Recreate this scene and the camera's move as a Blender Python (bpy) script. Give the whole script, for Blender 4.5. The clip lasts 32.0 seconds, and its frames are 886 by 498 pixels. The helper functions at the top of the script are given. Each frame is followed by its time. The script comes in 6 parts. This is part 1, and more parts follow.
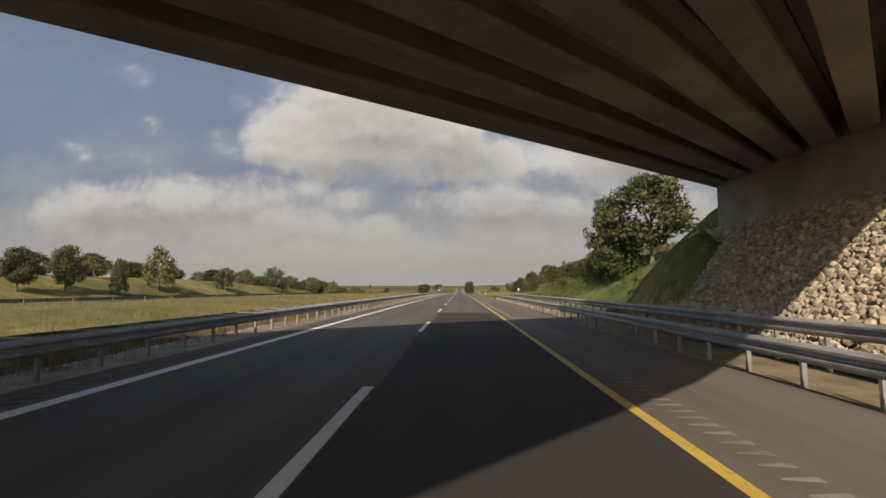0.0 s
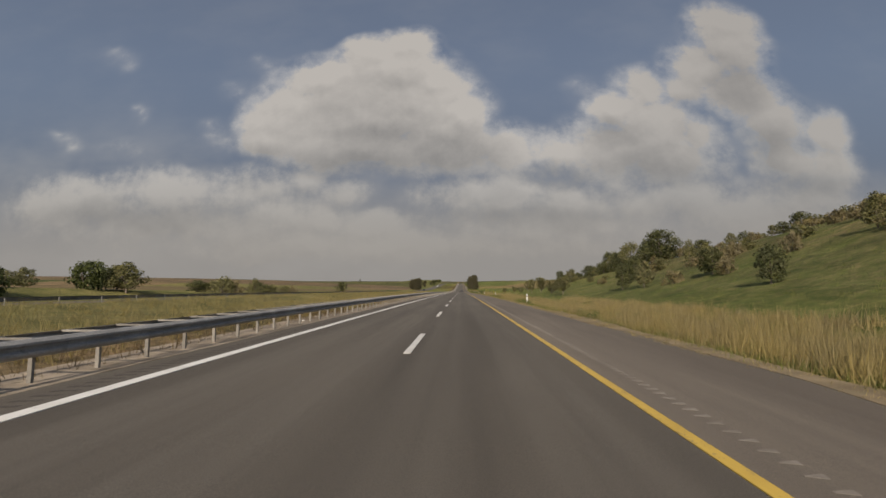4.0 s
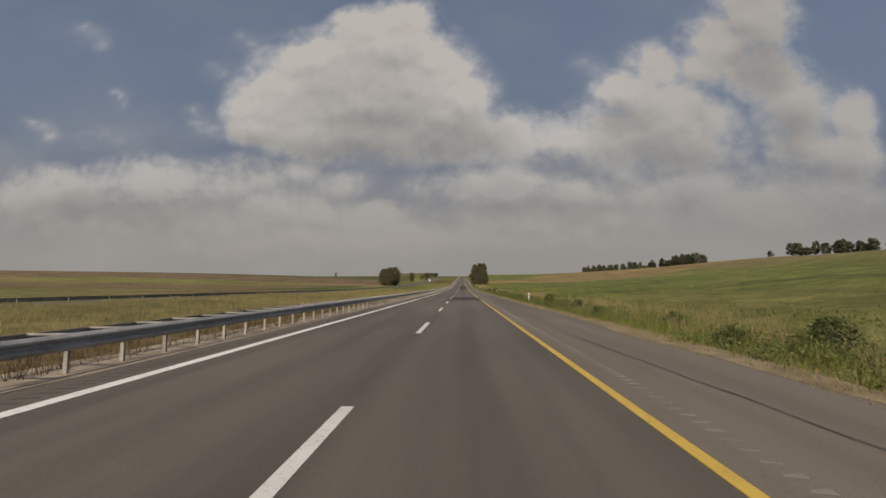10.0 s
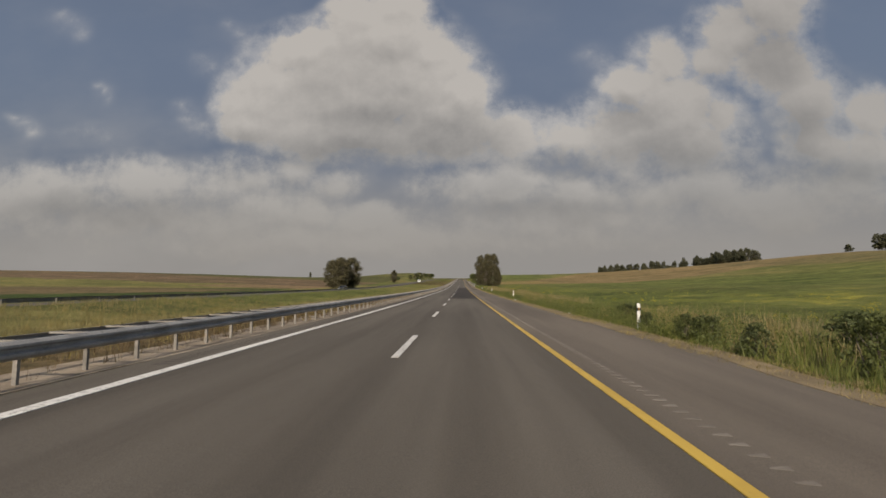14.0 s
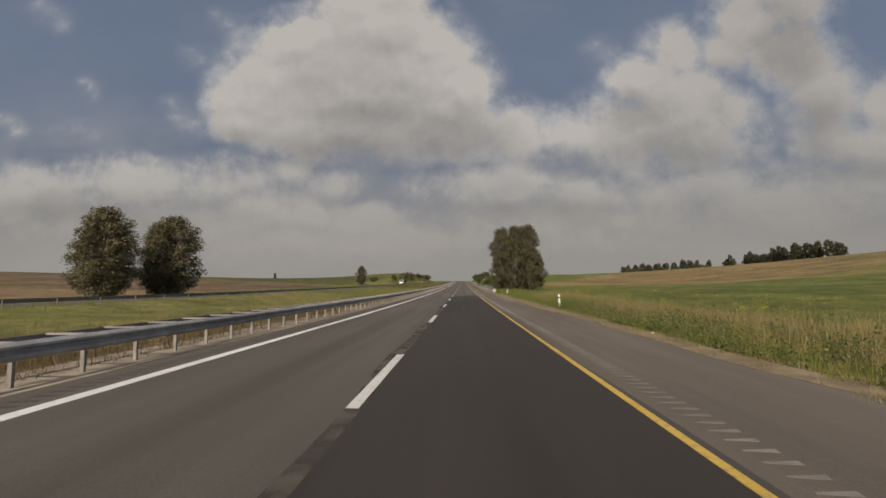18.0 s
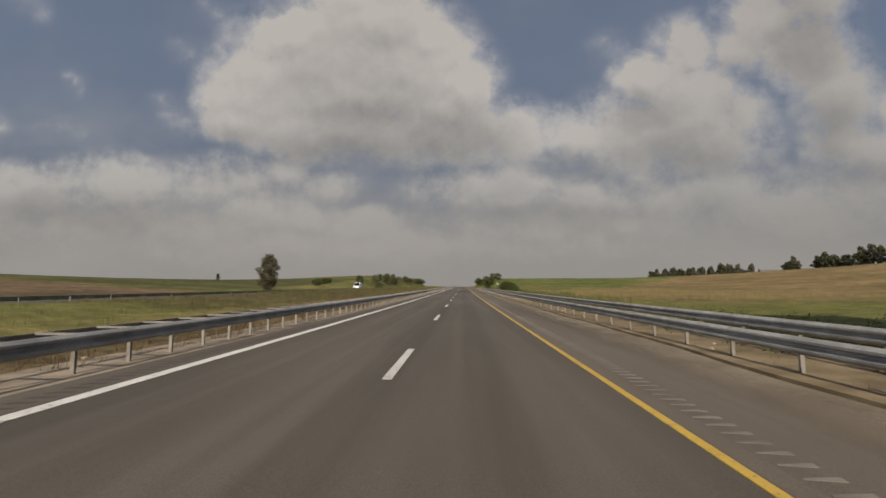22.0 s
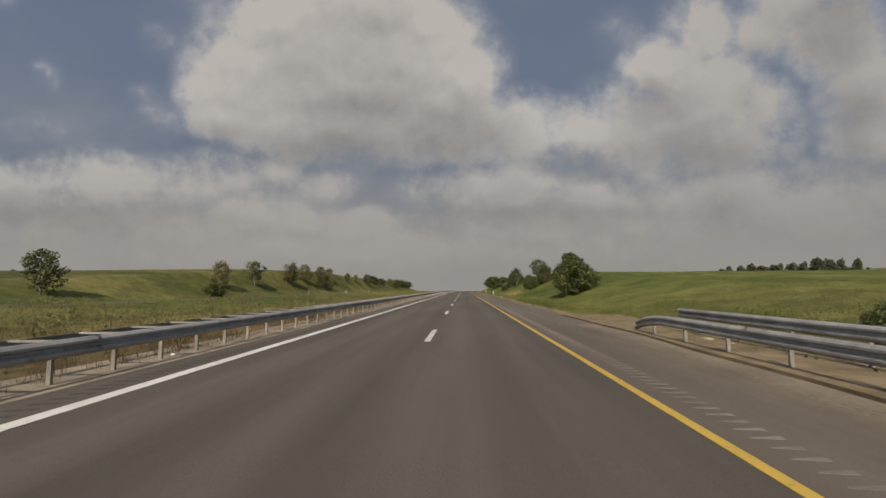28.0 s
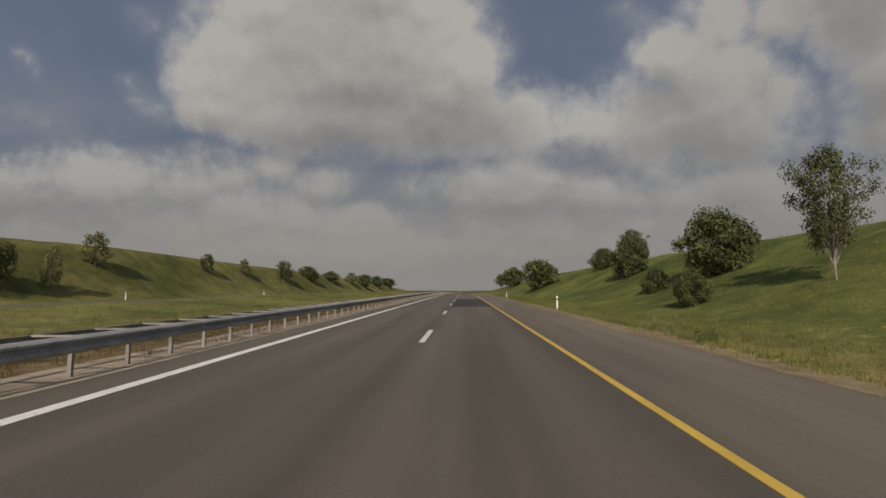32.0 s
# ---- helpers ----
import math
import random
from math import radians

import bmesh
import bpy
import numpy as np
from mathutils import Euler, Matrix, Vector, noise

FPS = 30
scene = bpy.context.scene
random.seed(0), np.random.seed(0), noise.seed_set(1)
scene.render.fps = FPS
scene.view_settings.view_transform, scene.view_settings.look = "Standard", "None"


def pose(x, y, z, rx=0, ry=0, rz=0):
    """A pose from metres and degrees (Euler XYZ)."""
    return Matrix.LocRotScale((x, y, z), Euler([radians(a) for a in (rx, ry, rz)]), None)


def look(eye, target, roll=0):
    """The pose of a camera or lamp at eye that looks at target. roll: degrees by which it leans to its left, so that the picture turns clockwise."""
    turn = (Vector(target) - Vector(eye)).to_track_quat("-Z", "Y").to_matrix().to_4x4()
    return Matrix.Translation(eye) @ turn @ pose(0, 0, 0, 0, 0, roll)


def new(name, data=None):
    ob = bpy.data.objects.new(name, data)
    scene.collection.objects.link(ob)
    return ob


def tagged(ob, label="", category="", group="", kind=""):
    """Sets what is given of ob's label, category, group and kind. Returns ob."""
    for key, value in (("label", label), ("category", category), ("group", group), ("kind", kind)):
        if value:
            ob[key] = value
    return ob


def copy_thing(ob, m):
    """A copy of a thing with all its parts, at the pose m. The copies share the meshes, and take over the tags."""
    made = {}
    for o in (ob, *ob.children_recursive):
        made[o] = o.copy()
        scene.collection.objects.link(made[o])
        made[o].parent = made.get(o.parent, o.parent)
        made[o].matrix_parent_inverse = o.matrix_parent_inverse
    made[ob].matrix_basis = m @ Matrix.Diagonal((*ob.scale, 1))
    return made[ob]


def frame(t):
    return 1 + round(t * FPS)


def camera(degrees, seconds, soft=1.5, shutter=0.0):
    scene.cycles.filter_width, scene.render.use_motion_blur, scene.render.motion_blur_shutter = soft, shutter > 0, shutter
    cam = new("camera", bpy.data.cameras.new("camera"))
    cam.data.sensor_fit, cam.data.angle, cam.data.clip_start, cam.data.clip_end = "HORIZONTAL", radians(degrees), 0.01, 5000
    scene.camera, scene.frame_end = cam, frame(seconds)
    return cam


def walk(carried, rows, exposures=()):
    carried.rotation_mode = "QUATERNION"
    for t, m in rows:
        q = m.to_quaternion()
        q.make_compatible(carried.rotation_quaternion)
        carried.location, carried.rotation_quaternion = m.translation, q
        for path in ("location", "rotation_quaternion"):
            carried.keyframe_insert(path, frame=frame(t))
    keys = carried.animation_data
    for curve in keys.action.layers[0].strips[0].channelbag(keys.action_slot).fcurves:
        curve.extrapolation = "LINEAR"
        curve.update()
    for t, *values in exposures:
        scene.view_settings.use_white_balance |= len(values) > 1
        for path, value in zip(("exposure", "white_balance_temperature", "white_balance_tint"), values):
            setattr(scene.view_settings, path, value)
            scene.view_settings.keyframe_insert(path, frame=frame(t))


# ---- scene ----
# The camera: a car's windscreen camera on a straight motorway. x to the right, y along the road, z up.
cam = camera(90.0, 32.0, soft=1.6)
EYE = 1.55
# the road's slope in degrees by distance along it
GRADE = [(-300, 0.1), (0, -0.15), (28, -0.35), (86, -0.5), (155, -0.82), (226, -1.05), (313, -1.2), (355, -1.15), (398, -0.92), (468, -0.6),
         (523, -0.35), (565, 0.0), (617, 0.25), (670, 0.5), (725, 0.6), (779, 0.65), (900, 0.65), (990, 0.45), (1080, 0.0), (1300, -0.2), (6000, -0.05)]
_gy = np.arange(-300.0, 6000.0, 1.0)
_gz = np.cumsum(np.tan(np.radians(np.interp(_gy, *zip(*GRADE)))))
_gz -= np.interp(0.0, _gy, _gz)


def road_z(y):
    """Height of the carriageway at y."""
    return np.interp(y, _gy, _gz)


ROWS = [
    (0.0, -0.02, 0.0, 2.18, 4.83, -0.07),
    (0.5, -0.02, 14.01, 2.33, 4.58, 0.1),
    (1.0, -0.03, 28.1, 2.36, 4.61, -0.75),
    (1.5, -0.07, 42.43, 2.44, 4.28, -0.69),
    (2.0, -0.11, 56.92, 2.48, 4.59, -0.14),
    (2.5, -0.15, 71.4, 2.35, 4.57, -0.17),
    (3.0, -0.18, 85.7, 2.29, 4.48, 0.06),
    (3.5, -0.185, 99.75, 2.28, 4.36, -0.09),
    (5.5, -0.11, 155.06, 2.4, 4.14, -0.21),
    (6.0, -0.09, 169.1, 2.33, 4.06, -0.23),
    (6.5, -0.07, 183.31, 2.32, 4.02, -0.17),
    (7.0, -0.045, 197.65, 2.22, 4.0, -0.13),
    (7.5, -0.02, 212.08, 2.24, 3.91, 0.17),
    (8.0, 0.014, 226.6, 2.29, 3.87, 0.16),
    (8.5, 0.026, 241.31, 2.41, 3.92, 0.19),
    (9.0, 0.03, 256.0, 2.46, 3.86, -0.01),
    (9.5, 0.03, 270.44, 2.52, 3.85, 0.16),
    (10.0, 0.03, 284.76, 2.48, 3.69, 0.09),
    (10.5, 0.03, 299.0, 2.5, 3.72, 0.0),
    (11.0, 0.03, 313.2, 2.54, 3.47, 0.42),
    (11.5, 0.03, 327.36, 2.42, 3.79, 0.23),
    (12.0, 0.03, 341.46, 2.34, 3.77, 0.05),
    (12.5, 0.03, 355.53, 2.3, 3.78, 0.12),
    (13.0, 0.03, 369.6, 2.32, 3.89, 0.05),
    (13.5, 0.029, 383.66, 2.36, 3.94, -0.04),
    (14.0, 0.028, 397.7, 2.39, 4.03, 0.1),
    (14.5, 0.025, 411.76, 2.42, 4.11, 0.0),
    (16.5, 0.006, 468.02, 2.54, 4.34, 0.22),
    (17.0, 0.0, 482.0, 2.55, 4.3, 0.3),
    (17.5, -0.009, 495.93, 2.52, 4.36, 0.27),
    (18.0, -0.024, 509.83, 2.55, 4.45, 0.25),
    (18.5, -0.041, 523.68, 2.53, 4.63, 0.27),
    (19.0, -0.06, 537.5, 2.53, 4.59, 0.11),
    (19.5, -0.083, 551.36, 2.56, 4.72, 0.1),
    (20.0, -0.112, 565.0, 2.59, 5.12, -0.21),
    (20.5, -0.14, 578.09, 2.7, 4.96, -0.07),
    (21.0, -0.16, 591.0, 2.54, 5.06, -0.37),
    (21.5, -0.172, 603.92, 2.42, 5.06, -0.33),
    (22.0, -0.181, 616.8, 2.47, 5.2, -0.18),
    (22.5, -0.189, 629.75, 2.51, 5.22, -0.23),
    (23.0, -0.2, 642.9, 2.56, 5.18, -0.23),
    (23.5, -0.215, 656.33, 2.56, 5.32, -0.13),
    (24.0, -0.235, 670.0, 2.59, 5.47, -0.31),
    (24.5, -0.257, 683.97, 2.64, 5.52, -0.24),
    (25.0, -0.281, 698.0, 2.71, 5.5, -0.1),
    (25.5, -0.305, 711.8, 2.66, 5.43, -0.13),
    (27.5, -0.376, 766.6, 2.64, 5.53, -0.2),
    (28.0, -0.38, 780.2, 2.63, 5.73, 0.04),
    (28.5, -0.378, 793.67, 2.59, 5.5, 0.07),
    (29.0, -0.374, 807.07, 2.61, 5.58, -0.15),
    (29.5, -0.368, 820.48, 2.67, 5.42, 0.01),
    (30.0, -0.36, 834.0, 2.69, 5.62, -0.06),
    (30.5, -0.342, 847.66, 2.7, 5.65, -0.02),
    (31.0, -0.311, 861.42, 2.69, 5.59, -0.17),
    (31.5, -0.274, 875.22, 2.73, 5.57, -0.17),
    (32.0, -0.24, 889.0, 2.73, 5.64, -0.09),
]
walk(cam, [(t, pose(x, y, float(road_z(y)) + EYE, 90 + pitch, roll, yaw)) for t, x, y, yaw, pitch, roll in ROWS],
     exposures=[(0.0, 0.45, 7080, 12.0), (1.0, 0.46, 7080, 12.0), (2.0, 0.38, 7080, 12.0), (3.0, 0.12, 7080, 12.0), (6.0, 0.10, 7080, 12.0), (20.0, 0.08, 7080, 12.0), (28.0, 0.08, 7030, 12.0), (30.5, -0.02, 7030, 11.5), (32.0, -0.12, 6980, 11.0)])

# ---- world, sun, sky ----
SUN_TO = Vector((-1.2, -11.0, 7.9)).normalized()      # towards the sun
world = bpy.data.worlds.new("sky")
scene.world = world
world.use_nodes = True
wn = world.node_tree.nodes
sky = wn.new("ShaderNodeTexSky")
sky.sky_type, sky.sun_disc = "NISHITA", False
sky.sun_elevation = math.asin(SUN_TO.z)
sky.sun_rotation = math.atan2(SUN_TO.x, SUN_TO.y)
sky.air_density, sky.dust_density, sky.ozone_density = 1.0, 1.2, 1.0
wn["Background"].inputs["Strength"].default_value = 0.115
world.node_tree.links.new(sky.outputs[0], wn["Background"].inputs["Color"])
sun = new("sun", bpy.data.lights.new("sun", "SUN"))
sun.data.energy, sun.data.angle, sun.data.color = 4.3, radians(0.6), (1.0, 0.94, 0.84)
sun.matrix_world = look((0, 0, 300), (-SUN_TO.x, -SUN_TO.y, 300 - SUN_TO.z))


# ---- materials ----
def nodes_of(name):
    m = bpy.data.materials.new(name)
    m.use_nodes = True
    nt = m.node_tree
    return m, nt, nt.nodes["Principled BSDF"]


def add(nt, kind, **kw):
    n = nt.nodes.new(kind)
    for k, v in kw.items():
        n.inputs[k].default_value = v
    return n


def math_node(nt, op, a, b=None, c=None, clamp=False):
    n = nt.nodes.new("ShaderNodeMath")
    n.operation, n.use_clamp = op, clamp
    for i, v in enumerate((a, b, c)):
        if v is None:
            continue
        if isinstance(v, (int, float)):
            n.inputs[i].default_value = v
        else:
            nt.links.new(v, n.inputs[i])
    return n.outputs[0]


def mixc(nt, fac, a, b, mode="MIX"):
    n = nt.nodes.new("ShaderNodeMix")
    n.data_type, n.blend_type = "RGBA", mode
    for sock, v in ((n.inputs[0], fac), (n.inputs[6], a), (n.inputs[7], b)):
        if isinstance(v, tuple):
            sock.default_value = (*v, 1)
        elif isinstance(v, (int, float)):
            sock.default_value = v
        else:
            nt.links.new(v, sock)
    return n.outputs[2]


def ramp(nt, src, lo, hi):
    n = nt.nodes.new("ShaderNodeMapRange")
    n.interpolation_type = "SMOOTHSTEP"
    n.inputs[1].default_value, n.inputs[2].default_value = lo, hi
    nt.links.new(src, n.inputs[0])
    return n.outputs[0]


def place(nt, world=True):
    if world:
        return nt.nodes.new("ShaderNodeNewGeometry").outputs["Position"]
    return nt.nodes.new("ShaderNodeTexCoord").outputs["Object"]


def noise_of(nt, vec, scale, detail=4.0, rough=0.6, stretch=None):
    if stretch:
        mp = nt.nodes.new("ShaderNodeMapping")
        mp.inputs["Scale"].default_value = stretch
        nt.links.new(vec, mp.inputs[0])
        vec = mp.outputs[0]
    n = add(nt, "ShaderNodeTexNoise", Scale=scale, Detail=detail, Roughness=rough)
    nt.links.new(vec, n.inputs["Vector"])
    return n.outputs["Fac"]


def bump(nt, bs, h, strength, dist):
    b = add(nt, "ShaderNodeBump", Strength=strength, Distance=dist)
    nt.links.new(h, b.inputs["Height"])
    nt.links.new(b.outputs[0], bs.inputs["Normal"])


def surface(name, dark, light, scale, rough=0.8, fine=40.0, bump_d=0.01, metal=0.0, world=False, stain=None, spec=0.3, per_thing=0.12):
    """A plain surface: two tones in blotches, a fine grain, stains of a third tone, a little change from thing to thing."""
    m, nt, bs = nodes_of(name)
    v = place(nt, world)
    big, small = noise_of(nt, v, scale), noise_of(nt, v, fine, 3.0)
    col = mixc(nt, ramp(nt, big, 0.32, 0.68), dark, light)
    col = mixc(nt, ramp(nt, small, 0.2, 0.8), mixc(nt, 1.0, col, (0.78, 0.78, 0.78), "MULTIPLY"), col)
    if stain:
        col = mixc(nt, ramp(nt, noise_of(nt, v, scale * 2.7, 6.0, 0.7), 0.55, 0.72), col, stain)
    rnd = nt.nodes.new("ShaderNodeObjectInfo").outputs["Random"]
    g = math_node(nt, "MULTIPLY_ADD", rnd, 2 * per_thing, 1 - per_thing)
    grey = nt.nodes.new("ShaderNodeCombineColor")
    for i in range(3):
        nt.links.new(g, grey.inputs[i])
    col = mixc(nt, 1.0, col, grey.outputs[0], "MULTIPLY")
    nt.links.new(col, bs.inputs["Base Color"])
    bs.inputs["Roughness"].default_value, bs.inputs["Metallic"].default_value = rough, metal
    bs.inputs["Specular IOR Level"].default_value = spec
    bump(nt, bs, small, 0.5, bump_d)
    return m


def leaf_material(name, dark, light):
    m, nt, bs = nodes_of(name)
    isl = nt.nodes.new("ShaderNodeNewGeometry").outputs["Random Per Island"]
    obj = nt.nodes.new("ShaderNodeObjectInfo").outputs["Random"]
    col = mixc(nt, isl, dark, light)
    v = place(nt, True)
    col = mixc(nt, ramp(nt, noise_of(nt, v, 0.9, 3.0), 0.35, 0.7), col, mixc(nt, 1.0, col, (1.25, 1.2, 0.9), "MULTIPLY"))
    col = mixc(nt, math_node(nt, "MULTIPLY", obj, 0.5), col, mixc(nt, 1.0, col, (0.75, 0.78, 0.7), "MULTIPLY"))
    nt.links.new(col, bs.inputs["Base Color"])
    bs.inputs["Roughness"].default_value = 0.6
    bs.inputs["Specular IOR Level"].default_value = 0.25
    bs.inputs["Subsurface Weight"].default_value = 0.0
    tr = nt.nodes.new("ShaderNodeBsdfTranslucent")
    nt.links.new(col, tr.inputs[0])
    mx = nt.nodes.new("ShaderNodeMixShader")
    mx.inputs[0].default_value = 0.4
    nt.links.new(bs.outputs[0], mx.inputs[1])
    nt.links.new(tr.outputs[0], mx.inputs[2])
    nt.links.new(mx.outputs[0], nt.nodes["Material Output"].inputs[0])
    return m


def asphalt(name, dark, light, lanes=True):
    m, nt, bs = nodes_of(name)
    v = place(nt)
    x = nt.nodes.new("ShaderNodeSeparateXYZ")
    nt.links.new(v, x.inputs[0])
    blot = noise_of(nt, v, 0.35, 5.0, 0.6, (1.0, 0.12, 1.0))
    streak = noise_of(nt, v, 2.2, 3.0, 0.55, (1.0, 0.02, 1.0))
    grain = noise_of(nt, v, 70.0, 3.0, 0.7)
    fine = noise_of(nt, v, 260.0, 2.0)
    col = mixc(nt, ramp(nt, blot, 0.3, 0.7), dark, light)
    col = mixc(nt, math_node(nt, "MULTIPLY", ramp(nt, streak, 0.40, 0.68), 0.42), col, mixc(nt, 1.0, col, (0.72, 0.72, 0.73), "MULTIPLY"))
    if lanes:
        # wheel tracks: polished darker bands a metre and a half apart in each lane
        t1 = math_node(nt, "SINE", math_node(nt, "MULTIPLY_ADD", x.outputs[0], 2 * math.pi / 1.8, 0.9))
        t1 = ramp(nt, math_node(nt, "ADD", t1, math_node(nt, "MULTIPLY", streak, 1.2)), 0.2, 1.5)
        col = mixc(nt, math_node(nt, "MULTIPLY", t1, 0.5), col, mixc(nt, 1.0, col, (0.74, 0.73, 0.72), "MULTIPLY"))
    col = mixc(nt, ramp(nt, grain, 0.3, 0.75), mixc(nt, 1.0, col, (0.7, 0.7, 0.7), "MULTIPLY"), mixc(nt, 1.0, col, (1.15, 1.13, 1.1), "MULTIPLY"))
    spots = ramp(nt, noise_of(nt, v, 1.7, 6.0, 0.75), 0.74, 0.78)
    col = mixc(nt, math_node(nt, "MULTIPLY", spots, 0.5), col, (0.03, 0.028, 0.026))
    chips = math_node(nt, "MULTIPLY", ramp(nt, noise_of(nt, v, 7.0, 6.0, 0.85), 0.67, 0.73), ramp(nt, blot, 0.42, 0.6))
    col = mixc(nt, math_node(nt, "MULTIPLY", chips, 0.5), col, (0.24, 0.215, 0.185))
    nt.links.new(col, bs.inputs["Base Color"])
    bs.inputs["Roughness"].default_value = 0.88
    bs.inputs["Specular IOR Level"].default_value = 0.25
    bump(nt, bs, math_node(nt, "ADD", grain, fine), 0.6, 0.006)
    return m


def paint(name, colour, under, lo=0.63, worn=0.75):
    """Road paint, worn through in places."""
    m, nt, bs = nodes_of(name)
    v = place(nt)
    wear = ramp(nt, math_node(nt, "MULTIPLY_ADD", noise_of(nt, v, 0.16, 3.0), 0.35, math_node(nt, "MULTIPLY", noise_of(nt, v, 11.0, 8.0, 0.75), 0.85)), lo, lo + 0.13)
    dirt = noise_of(nt, v, 1.3, 5.0)
    col = mixc(nt, math_node(nt, "MULTIPLY", ramp(nt, dirt, 0.35, 0.75), 0.45), colour, mixc(nt, 1.0, colour, (0.66, 0.63, 0.6), "MULTIPLY"))
    col = mixc(nt, math_node(nt, "MULTIPLY", wear, worn), col, under)
    nt.links.new(col, bs.inputs["Base Color"])
    bs.inputs["Roughness"].default_value = 0.7
    bump(nt, bs, noise_of(nt, v, 90.0, 2.0), 0.4, 0.003)
    return m


MAT = {}
MAT["asphalt"] = asphalt("worn_asphalt", (0.094, 0.082, 0.068), (0.128, 0.112, 0.093))
MAT["shoulder"] = asphalt("shoulder_asphalt", (0.112, 0.093, 0.075), (0.165, 0.139, 0.112), lanes=False)
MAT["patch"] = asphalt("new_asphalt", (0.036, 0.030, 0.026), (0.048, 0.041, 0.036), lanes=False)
MAT["seam"] = asphalt("crack_filling", (0.06, 0.052, 0.046), (0.085, 0.075, 0.066), lanes=False)
MAT["stained"] = asphalt("tar_stained_asphalt", (0.062, 0.054, 0.046), (0.085, 0.074, 0.063), lanes=False)
MAT["ragged_stain"] = asphalt("ragged_tar_stain", (0.06, 0.052, 0.045), (0.082, 0.071, 0.061), lanes=False)
_nt = MAT["ragged_stain"].node_tree
_nt.links.new(math_node(_nt, "MULTIPLY", ramp(_nt, noise_of(_nt, place(_nt), 1.3, 4.0, 0.5), 0.34, 0.6), 0.85), _nt.nodes["Principled BSDF"].inputs["Alpha"])
MAT["white_line"] = paint("white_road_paint", (0.62, 0.60, 0.56), (0.11, 0.1, 0.09))
MAT["dash_paint"] = paint("worn_dash_paint", (0.52, 0.50, 0.46), (0.11, 0.1, 0.09))
MAT["yellow_line"] = paint("yellow_road_paint", (0.48, 0.315, 0.055), (0.13, 0.1, 0.07))
MAT["dirty_line"] = paint("dirty_yellow_paint", (0.34, 0.225, 0.055), (0.12, 0.09, 0.062), 0.5, 0.9)
MAT["groove"] = surface("milled_asphalt", (0.14, 0.12, 0.10), (0.21, 0.183, 0.155), 1.2, 0.9, 60, 0.004)
MAT["galv"] = surface("galvanised_steel", (0.235, 0.228, 0.218), (0.34, 0.33, 0.315), 1.6, 0.62, 30, 0.001, metal=0.12, world=True, stain=(0.16, 0.155, 0.15))
MAT["post"] = surface("weathered_zinc", (0.185, 0.170, 0.148), (0.275, 0.252, 0.22), 2.5, 0.7, 30, 0.001, metal=0.05, world=True, stain=(0.25, 0.2, 0.15))
# darker copy of the zinc: shade put into the far rail's and pylon's colour
MAT["rail_shade"] = surface("shaded_zinc", (0.13, 0.125, 0.12), (0.2, 0.19, 0.18), 2.5, 0.8, 30, 0.001, world=True)
MAT["dirt"] = surface("verge_gravel", (0.16, 0.118, 0.068), (0.285, 0.216, 0.128), 1.1, 0.95, 35, 0.03, world=True, stain=(0.15, 0.13, 0.07))
MAT["dust"] = surface("road_dust", (0.15, 0.125, 0.095), (0.225, 0.188, 0.145), 0.8, 0.95, 30, 0.006, world=True, stain=(0.13, 0.11, 0.088))
MAT["dirt_dark"] = surface("median_earth", (0.24, 0.190, 0.138), (0.38, 0.310, 0.232), 1.3, 0.95, 35, 0.03, world=True, stain=(0.11, 0.095, 0.05))
MAT["concrete"] = surface("grey_concrete", (0.22, 0.186, 0.154), (0.32, 0.275, 0.228), 0.5, 0.85, 25, 0.004, world=True, stain=(0.22, 0.2, 0.18))
MAT["stone"] = surface("limestone", (0.29, 0.224, 0.150), (0.44, 0.36, 0.258), 3.0, 0.9, 30, 0.02, stain=(0.3, 0.23, 0.15), per_thing=0.25)
MAT["bark"] = surface("bark", (0.10, 0.08, 0.06), (0.2, 0.165, 0.13), 3.0, 0.9, 25, 0.02)
MAT["pale_bark"] = surface("pale_bark", (0.2, 0.17, 0.13), (0.34, 0.3, 0.24), 3.0, 0.9, 25, 0.01)
MAT["white_plastic"] = surface("white_plastic", (0.68, 0.66, 0.62), (0.8, 0.78, 0.74), 4, 0.5, 40, 0.001, stain=(0.5, 0.46, 0.4))
MAT["black_plastic"] = surface("black_plastic", (0.02, 0.02, 0.02), (0.035, 0.035, 0.035), 4, 0.5, 40, 0.001)
MAT["red"] = surface("amber_reflector", (0.36, 0.2, 0.05), (0.45, 0.26, 0.08), 4, 0.3, 40, 0.001)
MAT["leaf_tree"] = leaf_material("tree_leaves", (0.058, 0.064, 0.029), (0.130, 0.133, 0.062))
MAT["leaf_euc"] = leaf_material("eucalyptus_leaves", (0.088, 0.078, 0.048), (0.142, 0.126, 0.078))
MAT["leaf_bush"] = leaf_material("bush_leaves", (0.052, 0.064, 0.025), (0.122, 0.138, 0.056))
MAT["leaf_far"] = leaf_material("far_woods", (0.062, 0.064, 0.042), (0.105, 0.105, 0.066))
MAT["leaf_pale"] = leaf_material("pale_leaves", (0.112, 0.108, 0.053), (0.212, 0.198, 0.099))
MAT["leaf_brown"] = leaf_material("dry_scrub_leaves", (0.14, 0.114, 0.064), (0.275, 0.228, 0.132))
MAT["blade"] = leaf_material("grass_blades", (0.080, 0.102, 0.026), (0.195, 0.205, 0.062))
MAT["blade_olive"] = leaf_material("olive_grass_blades", (0.155, 0.128, 0.054), (0.28, 0.228, 0.105))
MAT["blade_dry"] = leaf_material("dry_grass_blades", (0.19, 0.15, 0.072), (0.35, 0.28, 0.15))


